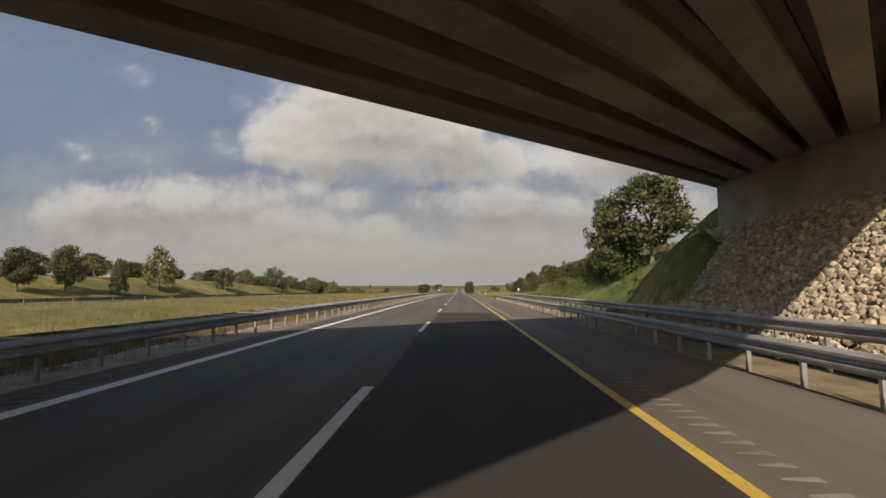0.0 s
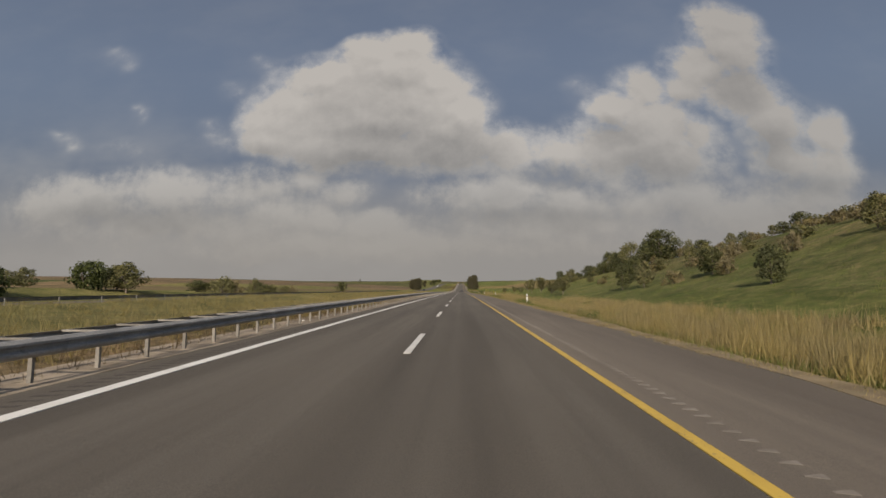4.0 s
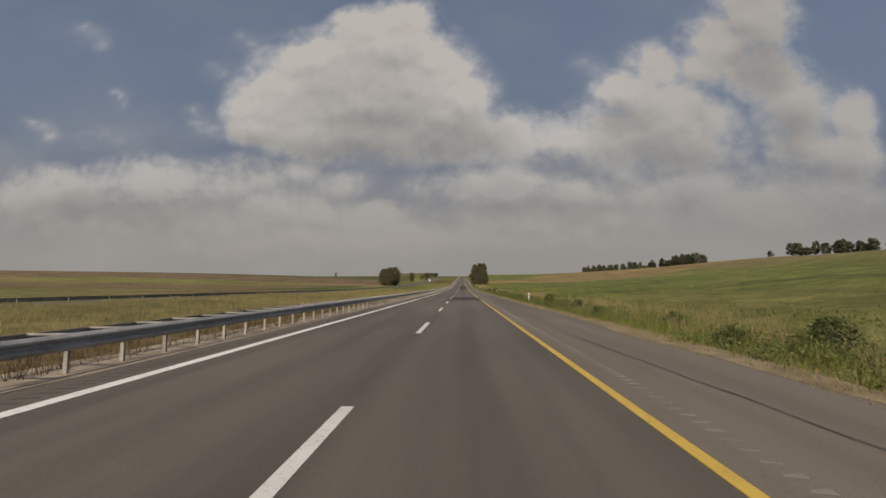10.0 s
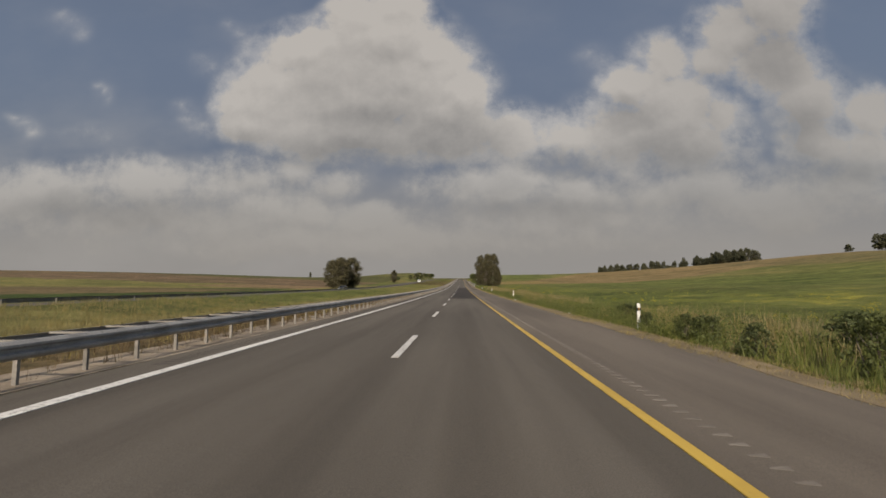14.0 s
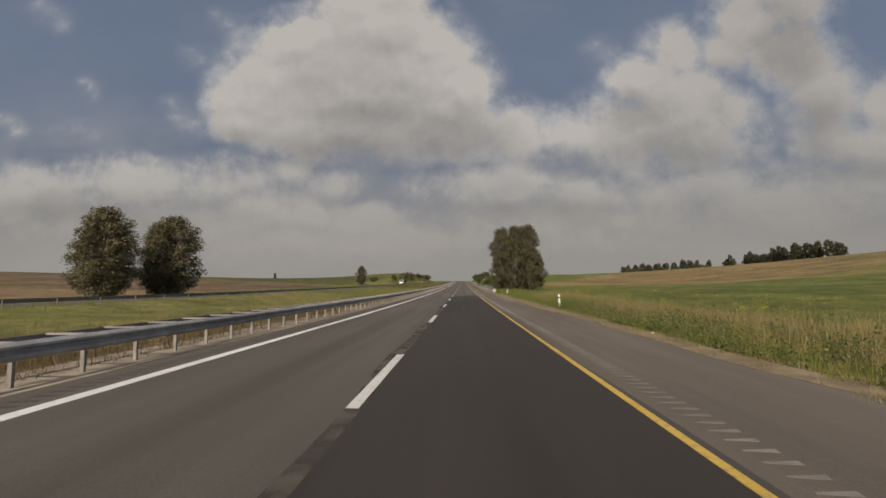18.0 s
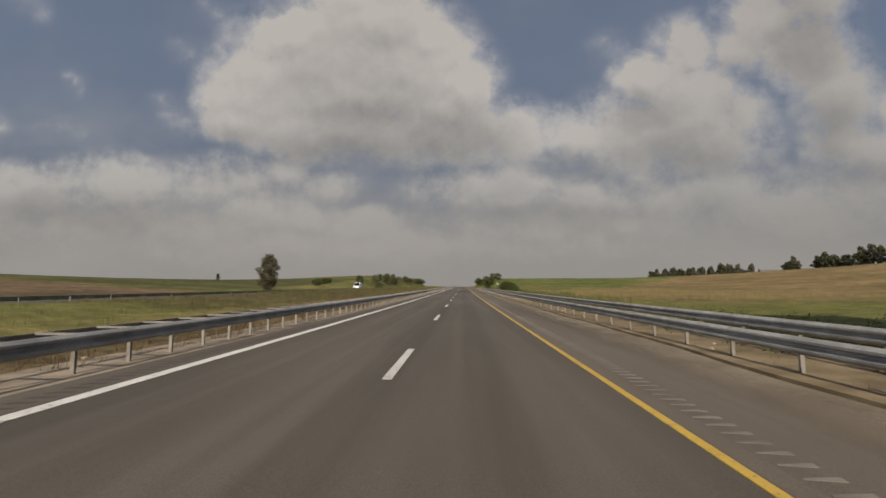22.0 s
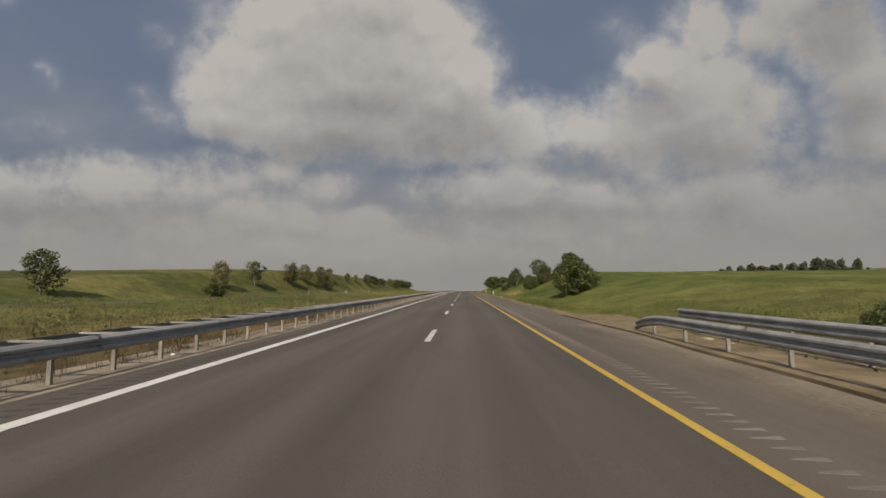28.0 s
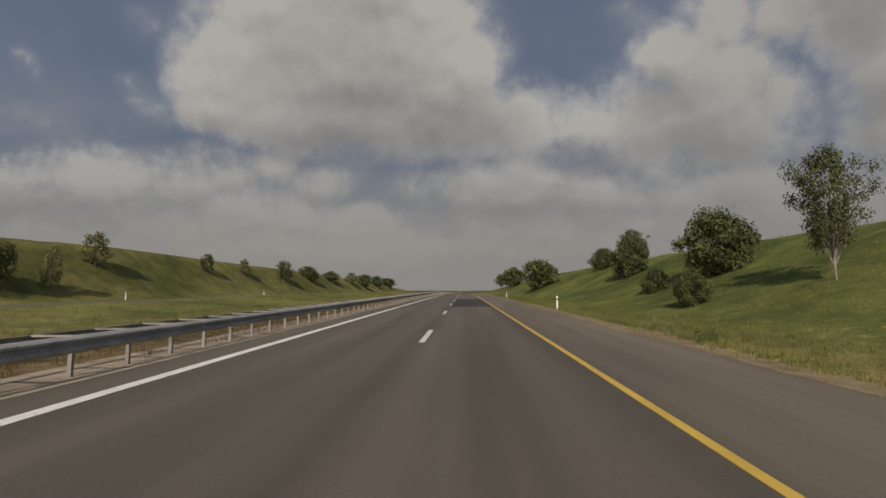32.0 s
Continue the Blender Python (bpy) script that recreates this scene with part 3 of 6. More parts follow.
def cloud_bases(nt, vec):
    """The flat grey undersides, soft-edged."""
    total = None
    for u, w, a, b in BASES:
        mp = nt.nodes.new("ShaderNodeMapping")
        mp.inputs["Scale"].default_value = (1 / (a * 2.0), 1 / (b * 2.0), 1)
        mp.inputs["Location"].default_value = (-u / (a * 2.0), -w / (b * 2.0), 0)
        nt.links.new(vec, mp.inputs[0])
        gr = nt.nodes.new("ShaderNodeTexGradient")
        gr.gradient_type = "SPHERICAL"
        nt.links.new(mp.outputs[0], gr.inputs[0])
        total = gr.outputs["Fac"] if total is None else math_node(nt, "SMOOTH_MAX", total, gr.outputs["Fac"], 0.15)
    return total


def cloud_material():
    m = bpy.data.materials.new("cloud_layer")
    m.use_nodes = True
    nt = m.node_tree
    nt.nodes.remove(nt.nodes["Principled BSDF"])
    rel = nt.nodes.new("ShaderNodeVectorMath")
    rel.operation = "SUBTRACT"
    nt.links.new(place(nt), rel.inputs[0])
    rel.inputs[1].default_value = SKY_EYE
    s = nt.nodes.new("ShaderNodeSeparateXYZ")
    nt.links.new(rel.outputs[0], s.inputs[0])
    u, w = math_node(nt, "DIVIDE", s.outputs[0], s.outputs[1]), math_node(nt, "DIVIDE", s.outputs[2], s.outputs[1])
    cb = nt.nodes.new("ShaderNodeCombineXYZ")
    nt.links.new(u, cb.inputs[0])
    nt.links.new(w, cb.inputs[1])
    grp = cloud_density()
    d, e = [], []
    for shift in ((0, 0, 0), (0.015, 0.12, 0), (0.01, 0.026, 0)):
        mv = nt.nodes.new("ShaderNodeVectorMath")
        nt.links.new(cb.outputs[0], mv.inputs[0])
        mv.inputs[1].default_value = shift
        gn = nt.nodes.new("ShaderNodeGroup")
        gn.node_tree = grp
        nt.links.new(mv.outputs[0], gn.inputs[0])
        d.append(gn.outputs[0])
        e.append(gn.outputs[1])
    mask = ramp(nt, d[0], -0.02, 0.44)
    mask = math_node(nt, "MULTIPLY", mask, math_node(nt, "MULTIPLY_ADD", ramp(nt, w, 0.04, 0.3), 0.4, 0.55))
    # flat grey undersides, bright tops and rims
    wob = nt.nodes.new("ShaderNodeVectorMath")
    wob.operation = "MULTIPLY_ADD"
    wn2 = add(nt, "ShaderNodeTexNoise", Scale=7.0, Detail=4.0, Roughness=0.55)
    nt.links.new(cb.outputs[0], wn2.inputs["Vector"])
    nt.links.new(wn2.outputs["Color"], wob.inputs[0])
    wob.inputs[1].default_value = (0.12, 0.09, 0)
    shifted = nt.nodes.new("ShaderNodeVectorMath")
    nt.links.new(cb.outputs[0], shifted.inputs[0])
    shifted.inputs[1].default_value = (-0.06, -0.045, 0)
    nt.links.new(shifted.outputs[0], wob.inputs[2])
    grey = ramp(nt, cloud_bases(nt, wob.outputs[0]), 0.05, 0.95)
    under = ramp(nt, e[1], 0.0, 0.75)
    shade = math_node(nt, "MAXIMUM", math_node(nt, "MULTIPLY", grey, 0.78), math_node(nt, "MULTIPLY", under, 0.34))
    relief = math_node(nt, "MULTIPLY", math_node(nt, "SUBTRACT", d[0], d[2]), 0.75)
    lit = math_node(nt, "ADD", math_node(nt, "SUBTRACT", 1.0, shade), relief, clamp=True)
    lit = math_node(nt, "MULTIPLY", lit, math_node(nt, "MULTIPLY_ADD", ramp(nt, w, 0.02, 0.40), 0.6, 0.4))
    lit = math_node(nt, "MULTIPLY", lit, math_node(nt, "SUBTRACT", 1.0, math_node(nt, "MULTIPLY", ramp(nt, u, 0.2, 0.75), 0.36)))
    col = mixc(nt, lit, (0.222, 0.220, 0.217), (0.462, 0.453, 0.438))
    haze = math_node(nt, "SUBTRACT", 1.0, math_node(nt, "MULTIPLY", ramp(nt, w, 0.04, 0.7), 0.3))
    veil = ramp(nt, noise_of(nt, cb.outputs[0], 2.6, 4.0, 0.55, (1.0, 1.7, 1.0)), 0.4, 0.72)
    hcol = mixc(nt, ramp(nt, w, 0.05, 0.33), (0.262, 0.264, 0.266), (0.104, 0.132, 0.192))
    hcol = mixc(nt, math_node(nt, "MULTIPLY", veil, math_node(nt, "SUBTRACT", 0.55, math_node(nt, "MULTIPLY", ramp(nt, w, 0.2, 0.5), 0.4))), hcol, (0.30, 0.302, 0.305))
    alpha = math_node(nt, "MAXIMUM", mask, math_node(nt, "MULTIPLY", haze, 1.0), clamp=True)
    colour = mixc(nt, mask, hcol, col)
    em = nt.nodes.new("ShaderNodeEmission")
    nt.links.new(colour, em.inputs[0])
    em.inputs[1].default_value = 1.0
    tr = nt.nodes.new("ShaderNodeBsdfTransparent")
    mx = nt.nodes.new("ShaderNodeMixShader")
    nt.links.new(alpha, mx.inputs[0])
    nt.links.new(tr.outputs[0], mx.inputs[1])
    nt.links.new(em.outputs[0], mx.inputs[2])
    nt.links.new(mx.outputs[0], nt.nodes["Material Output"].inputs[0])
    return m


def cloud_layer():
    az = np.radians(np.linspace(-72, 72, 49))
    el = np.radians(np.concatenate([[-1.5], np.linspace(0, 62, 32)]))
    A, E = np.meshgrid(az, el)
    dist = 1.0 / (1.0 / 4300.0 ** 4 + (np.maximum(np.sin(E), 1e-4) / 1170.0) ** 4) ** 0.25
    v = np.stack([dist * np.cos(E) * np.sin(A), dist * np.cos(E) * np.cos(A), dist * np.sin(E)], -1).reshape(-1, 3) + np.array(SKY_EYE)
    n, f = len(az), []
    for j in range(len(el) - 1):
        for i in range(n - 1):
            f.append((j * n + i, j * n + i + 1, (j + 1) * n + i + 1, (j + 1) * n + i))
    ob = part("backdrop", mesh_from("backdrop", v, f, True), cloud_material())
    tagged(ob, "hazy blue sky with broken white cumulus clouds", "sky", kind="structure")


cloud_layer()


# ---- the land ----
SKEW, SOFFIT, DECK = 0.70, 5.5, 6.45
B_NEAR, B_FAR = -5.0, 10.6      # where the bridge's two edges cross the middle of the carriageway


def ss(a, b, v):
    t = np.clip((v - a) / (b - a), 0, 1)
    return t * t * (3 - 2 * t)


BANK_R = [(-200, 5.0, 12), (12, 4.8, 11), (30, 4.6, 11), (42, 5.0, 11), (56, 6.2, 16), (72, 7.5, 24), (100, 9.8, 34), (138, 11.0, 40), (170, 9.6, 44), (230, 7.4, 46), (280, 5.6, 50), (340, 3.0, 50),
          (420, 1.6, 50), (560, 0.4, 40), (760, 0.2, 20), (800, 1.4, 14), (835, 3.0, 13), (855, 4.2, 15), (875, 4.9, 18), (895, 5.6, 20), (930, 5.8, 19), (1000, 5.2, 16), (1150, 3.0, 16), (1400, 0.5, 20)]
BANK_L = [(-200, 4.0), (100, 3.6), (170, 1.5), (240, 0.0), (700, 0.0), (770, 1.2), (830, 2.8), (900, 7.0), (960, 8.6), (1150, 7.0), (1400, 1.0)]
RISE_R = [(-200, 0.05), (200, 0.045), (400, 0.02), (700, 0.004), (850, 0.004), (950, 0.01), (1250, 0.01), (1600, 0.01)]
HILL_R = [(-200, 8), (200, 12), (330, 24), (450, 25), (600, 29), (690, 30), (760, 28), (840, 25), (910, 16), (1000, 13), (1250, 6), (1600, 4)]      # the long ridge beyond the meadow
RISE_L = [(-200, 0.0), (420, 0.0), (560, 0.012), (640, 0.034), (720, 0.048), (790, 0.052), (840, 0.036), (900, 0.0)]
OPP0, OPP1 = -42.5, -31.5      # the opposite carriageway


def land(x, y):
    x, y = np.asarray(x, float), np.asarray(y, float)
    z = road_z(y)
    hb, wb = np.interp(y, [b[0] for b in BANK_R], [b[1] for b in BANK_R]), np.interp(y, [b[0] for b in BANK_R], [b[2] for b in BANK_R])
    z = z + hb * ss(7.2, 7.2 + wb, x)
    z = z + np.interp(y, *zip(*RISE_R)) * 260 * (1 - np.exp(-np.maximum(0, x - 30) / 260.0))
    z = z + np.interp(y, *zip(*HILL_R)) * ss(85, 430, x)
    z = z + np.interp(y, *zip(*BANK_L)) * ss(-OPP0 + 2, -OPP0 + 16, -x) * (1 - 0.8 * ss(70, 170, -x) * ss(500, 700, y))
    z = z + np.interp(y, *zip(*RISE_L)) * 300 * (1 - np.exp(-np.maximum(0, -x - 60) / 300.0))
    z = z - 0.2 * ss(9, 12, -x) * (1 - ss(15, 20, -x)) + 0.45 * ss(18, 24, -x) * (1 - ss(27.5, 30.5, -x))
    z = z + 5 * np.exp(-((x + 620) / 210.0) ** 2 - ((y - 1130) / 160.0) ** 2)
    z = z + 28 * np.exp(-((x - 690) / 190.0) ** 2 - ((y - 1540) / 210.0) ** 2)
    rough = 0.12 * np.sin(x * 0.9 + y * 0.33) * np.sin(y * 0.41 - x * 0.2) + 0.07 * np.sin(x * 2.1 + 1.0) * np.sin(y * 1.3)
    rough = rough * (ss(7.5, 11, x) + ss(9.5, 13, -x) * (1 - ss(26, 29, -x)) + ss(44, 48, -x))
    r = np.hypot(x, y - 450)
    far = ss(700, 2200, r) * (9 + 8 * np.sin(x / 620 + 0.7) + 7 * np.sin(y / 710 + x / 930))
    edge = B_FAR + SKEW * x + 0.3      # the approach embankment falls away from the bridge's far edge
    slope = 6.0 - np.hypot(np.maximum(0, y - edge) * 0.82, np.maximum(0, 11.6 - x)) / 1.15
    z = np.where(y > edge - 0.4, np.maximum(z, road_z(y) + slope * ss(6.7, 8.0, x)), z)
    road_side = 1 - ss(30, 260, np.abs(x + 18))
    return z - 0.06 + rough + far * (1 - road_side * (1 - ss(1400, 2600, y)))


def ground():
    xs = np.concatenate([np.arange(-4700, -700, 250), np.arange(-700, -140, 28), np.arange(-140, -56, 6), np.arange(-56, -30, 2.0), np.arange(-30, -6.5, 1.25),
                         [-6.5, -2, 2.5, 5.4], np.arange(6.2, 40, 1.0), np.arange(40, 130, 5), np.arange(130, 700, 28), np.arange(700, 4800, 250)])
    ys = np.concatenate([np.arange(-400, -40, 30), np.arange(-40, 1060, 3.0), np.arange(1060, 1500, 15), np.arange(1500, 5200, 120)])
    Xg, Yg = np.meshgrid(xs, ys)
    v = np.stack([Xg, Yg, land(Xg, Yg)], -1).reshape(-1, 3)
    n = len(xs)
    i, j = np.meshgrid(np.arange(n - 1), np.arange(len(ys) - 1))
    a = (j * n + i).reshape(-1)
    f = np.stack([a, a + 1, a + n + 1, a + n], 1)
    me = bpy.data.meshes.new("ground")
    me.vertices.add(len(v))
    me.vertices.foreach_set("co", v.reshape(-1))
    me.loops.add(f.size)
    me.loops.foreach_set("vertex_index", f.reshape(-1).astype(np.int32))
    me.polygons.add(len(f))
    me.polygons.foreach_set("loop_start", np.arange(0, f.size, 4, dtype=np.int32))
    me.polygons.foreach_set("use_smooth", np.ones(len(f), bool))
    me.update(calc_edges=True)
    tagged(part("ground", me, MAT["ground"]), "spring-green grass land with dry straw and ploughed fields", "ground", kind="structure")


ground()

# ---- carriageways ----
X_WHITE, X_DASH, X_YELLOW, X_EDGE = -5.52, -1.45, 2.2, 5.5
road = tagged(part("road", ribbon("road", -6.62, X_YELLOW + 0.1, -120, 2600, 0.0), MAT["asphalt"]), "worn brown-grey asphalt motorway carriageway", "road", kind="structure")
tagged(part("road_shoulder", ribbon("road_shoulder", X_YELLOW + 0.1, X_EDGE + 0.32, -120, 2600, -0.002, wob=0.0), MAT["shoulder"]), "paler rough asphalt hard shoulder", "road", kind="structure")
tagged(part("road_opposite", ribbon("road_opposite", OPP0, OPP1, -120, 2600, -0.02), MAT["asphalt"]), "asphalt carriageway across the grass median", "road", kind="structure")
tagged(part("verge", ribbon("verge", X_EDGE + 0.03, X_EDGE + 0.85, -120, 1500, 0.006, 0.8, depth=0.12, wob=0.17), MAT["dirt"]), "strip of pale gravelly earth beside the shoulder", "verge", kind="structure")
for y0, y1, x0, x1, lift in ((-60, 76, 5.22, 7.0, 0.006), (536, 597, 5.25, 6.8, 0.004), (596, 806, 5.32, 8.5, 0.07)):
    tagged(part("verge", ribbon("verge", x0, x1, y0, y1, lift, 1.5, depth=0.25, wob=0.09), MAT["dirt"]), "pale sandy earth between the two guardrails", "verge", kind="structure")
tagged(part("verge_median", ribbon("verge_median", -8.2, -6.62, -120, 1500, -0.01, 1.5, wob=0.1), MAT["dirt_dark"]), "bare sandy earth under the median guardrail", "verge", kind="structure")
tagged(part("road_dust", ribbon("road_dust", 3.3, 5.48, 520, 800, 0.003, 1.0, depth=0.004, wob=0.05), MAT["thin_dust"]), "sandy dust drifted over the edge of the shoulder", "dust", kind="structure")
part("edge_line", ribbon("edge_line", X_WHITE - 0.125, X_WHITE + 0.125, -120, 2600, 0.012, depth=0.011), MAT["white_line"], road, "solid white painted line")
for y0, y1, half in ((-120, 334.0, 0.075), (334.0, 348.0, 0.045), (348.0, 452.0, 0.075), (452.0, 567.0, 0.055), (574.4, 640, 0.06), (640, 2600, 0.07)):
    part("edge_line", ribbon("edge_line", X_YELLOW - half, X_YELLOW + half, y0, y1, 0.012, depth=0.011), MAT["yellow_line" if half > 0.05 else "dirty_line"], road, "solid yellow painted line")
part("patch", ribbon("patch", X_DASH - 0.05, X_YELLOW + 0.05, 569.6, 577.0, 0.005, 1.0, depth=0.005, wob=0.05), MAT["stained"], road, "tar-stained asphalt before the newer patch")
part("dirt_band", ribbon("dirt_band", X_YELLOW - 0.1, X_YELLOW + 0.16, 556.0, 574.2, 0.009, 1.0, depth=0.006, wob=0.03), MAT["dust"], road, "brown dirt over the edge line")
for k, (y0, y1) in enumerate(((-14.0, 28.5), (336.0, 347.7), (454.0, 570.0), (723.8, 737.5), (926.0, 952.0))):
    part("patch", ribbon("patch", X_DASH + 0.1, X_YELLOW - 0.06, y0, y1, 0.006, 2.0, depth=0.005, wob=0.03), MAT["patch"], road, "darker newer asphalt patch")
part("patch", ribbon("patch", X_DASH + 0.1, X_YELLOW - 0.3, 347.68, 350.0, 0.005, 0.5, depth=0.005, wob=0.1), MAT["ragged_stain"], road, "tar-stained asphalt before the newer patch")
for y0, y1 in ((336.0, 347.7), (454.0, 570.0)):
    part("patch", ribbon("patch", X_DASH - 0.16, X_DASH + 0.11, y0, y1, 0.005, 0.6, depth=0.004, wob=0.08), MAT["ragged_stain"], road, "tar-stained strip beside the newer patch")
    part("patch", ribbon("patch", X_YELLOW - 0.08, X_YELLOW + 0.14, y0, y1, 0.005, 0.7, depth=0.004, wob=0.03), MAT["stained"], road, "tar-stained strip beside the newer patch")
dash_meshes = []
for length in (4.45, 3.65):
    bm = bmesh.new()
    box(bm, -0.085, 0.085, -length, 0.0, -0.002, 0.012)
    dash_meshes.append(bpy.data.meshes.new("lane_dash"))
    bm.to_mesh(dash_meshes[-1])
    bm.free()
ends = [7.03 + 13.5 * k for k in range(-5, 53)] + [725.9] + [743.4 + 13.5 * k - (0.4 if k < 5 else 0.0) for k in range(40)]
for ye in ends:
    part("lane_dash", dash_meshes[0 if ye < 560 else 1], MAT["dash_paint"], road, at=on_road(X_DASH, ye))


# ---- guardrails ----
def w_profile(depth=0.08, h=0.31):
    """The W of a crash barrier's beam, from its top edge down: (outward, up)."""
    return [(0.0, h), (0.03, h - 0.015), (depth, h - 0.06), (depth, h - 0.10), (0.012, h / 2 + 0.02), (0.012, h / 2 - 0.02), (depth, 0.10), (depth, 0.06), (0.03, 0.015), (0.0, 0.0)]


def beam_mesh(length, facing, steps=1):
    prof = w_profile()
    v, f = [], []
    n = len(prof)
    for k in range(steps + 1):
        for o, u in prof:
            v.append((facing * o, length * k / steps, u))
        for o, u in prof:
            v.append((facing * (o - 0.012), length * k / steps, u - 0.002))
    for k in range(steps):
        a = 2 * n * k
        for i in range(n - 1):
            f.append((a + i, a + i + 1, a + 2 * n + i + 1, a + 2 * n + i))
            f.append((a + n + i, a + 3 * n + i, a + 3 * n + i + 1, a + n + i + 1))
        f += [(a, a + 2 * n, a + 3 * n, a + n), (a + n - 1, a + 2 * n - 1, a + 4 * n - 1, a + 3 * n - 1)]
    return mesh_from("beam", v, f)


def c_post_mesh(height, w=0.075, d=0.055):
    """A rolled C-section post."""
    pts = [(-w / 2, d / 2), (-w / 2, -d / 2), (w / 2, -d / 2), (w / 2, d / 2), (w / 2 - 0.008, d / 2), (w / 2 - 0.008, -d / 2 + 0.008), (-w / 2 + 0.008, -d / 2 + 0.008), (-w / 2 + 0.008, d / 2)]
    v = [(x, y, z) for z in (-0.15, height) for x, y in pts]
    n = len(pts)
    f = [(i, (i + 1) % n, n + (i + 1) % n, n + i) for i in range(n)] + [(n, n + 1, n + 2, n + 3, n + 4, n + 5, n + 6, n + 7)]
    return mesh_from("post", v, f)


def joined(me, poses, name):
    co = np.array([v.co[:] for v in me.vertices])
    faces = [tuple(p.vertices) for p in me.polygons]
    V, Fc = [], []
    for k, m in enumerate(poses):
        a = np.array(m)
        V.append(co @ a[:3, :3].T + a[:3, 3])
        Fc += [tuple(i + k * len(co) for i in f) for f in faces]
    return mesh_from(name, np.concatenate(V), Fc)


def guardrail(label, x, y0, y1, spacing, facing, top=0.80, double=0.0, near=None, beam_len=4.0, posts_off=0.13, steel="galv", zinc="post", dip=0.0, drop=0.36):
    """Beams bolted to posts; facing is the side of the traffic (+1: towards +x). double: a second beam that far behind, with cross bars."""
    rail = tagged(new("guardrail"), label, "guardrail")
    near = near or (y0, y1)
    bm1, bm2 = beam_mesh(beam_len + 0.06, facing), beam_mesh(beam_len + 0.06, -facing)
    y = y0
    while y < y1 - 0.1:
        part("beam", bm1, MAT[steel], rail, at=on_road(x, y, top - 0.31))
        if double:
            part("beam", bm2, MAT[steel], rail, at=on_road(x - facing * double, y, top - 0.31))
        y += beam_len
    pm = c_post_mesh(top - 0.04)
    bm = bmesh.new()
    box(bm, min(0, -facing * (double or 0.25)), max(0, -facing * (double or 0.25)), -0.04, 0.04, -0.035, 0.0)
    cm = bpy.data.meshes.new("cross_bar")
    bm.to_mesh(cm)
    bm.free()
    if dip:      # the last beam is turned down to the ground and away from the traffic
        end = beam_mesh(dip, facing, 8)
        for v in end.vertices:
            f = v.co.y / dip
            v.co.z -= drop * f ** 1.5
            v.co.x -= facing * 0.35 * f * f
        part("end_beam", end, MAT[steel], rail, at=on_road(x, y, top - 0.31))
    ys = np.arange(y0 + spacing / 2, y1 + 0.45 * dip, spacing)
    px = x - facing * posts_off
    low = lambda yy: drop * max(0.0, (yy - y1) / dip) ** 1.5 if dip else 0.0
    rest = []
    for y in ys:
        if near[0] <= y <= near[1]:
            part("post", pm, MAT[zinc], rail, at=on_road(px, y, -1.15 * low(y)))
            if double:
                part("cross_bar", cm, MAT[zinc], rail, at=on_road(x, y - 0.12, top + 0.004))
        else:
            rest.append(y)
    if rest:
        a = part("post_row", joined(pm, [on_road(px, y) for y in rest], "post_row"), MAT[zinc], rail)
        a["kind"] = "stuff"
        if double:
            b = part("cross_bar_row", joined(cm, [on_road(x, y - 0.12, top + 0.004) for y in rest], "cross_bar_row"), MAT[zinc], rail)
            b["kind"] = "stuff"
    return rail


for y0, y1 in ((-40, 300), (300, 640), (640, 980), (980, 1240)):
    guardrail("double-sided galvanised steel guardrail along the grass median", -7.0, y0, y1, 1.333, 1, top=0.72, double=0.75, near=(0, 980))
guardrail("galvanised steel guardrail at the shoulder under the bridge", 5.25, -44, 64, 1.333, -1, top=0.72, dip=8.0, drop=0.62)
guardrail("higher galvanised steel guardrail at the foot of the slope", 6.7, -44, 58, 1.333, -1, top=0.97)
guardrail("galvanised steel guardrail at the edge of the shoulder", 5.65, 590, 794, 2.0, -1, top=0.72, dip=3.0)
guardrail("higher galvanised steel guardrail behind the shoulder rail", 7.1, 612, 796, 2.0, -1, top=0.86)
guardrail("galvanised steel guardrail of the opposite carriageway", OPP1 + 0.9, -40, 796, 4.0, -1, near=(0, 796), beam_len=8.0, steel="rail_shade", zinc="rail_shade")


# ---- the road bridge ----


def across(x, s):
    """The bridge's plan: s runs from the near edge (0) to the far edge (1)."""
    u = x + 1.87
    near = B_NEAR + SKEW * min(u, 0) + min(max(u, 0), 5) + 1.2 * min(max(u - 5, 0), 7) + SKEW * max(u - 12, 0)      # near edge, out of view; its flare at the abutment is shaped to place its shadow
    return (1 - s) * near + s * (B_FAR + SKEW * x)


def slab(bm, x0, x1, s0, s1, z0, z1, wide=0.0):
    """A block between two lines that run along the bridge."""
    vs = box(bm, x0, x1, 0, 1, z0, z1)
    for xc in (-1.87, 3.13, 10.13):
        if x0 < xc < x1:
            fs = list({f for v in vs for f in v.link_faces})
            es = list({e for v in vs for e in v.link_edges})
            cut = bmesh.ops.bisect_plane(bm, geom=vs + es + fs, plane_co=(xc, 0, 0), plane_no=(1, 0, 0))
            vs = vs + [g for g in cut["geom_cut"] if isinstance(g, bmesh.types.BMVert)]
    for v in vs:
        near = v.co.y < 0.5
        v.co.y = across(v.co.x, s0 if near else s1) + (-wide if near else wide)


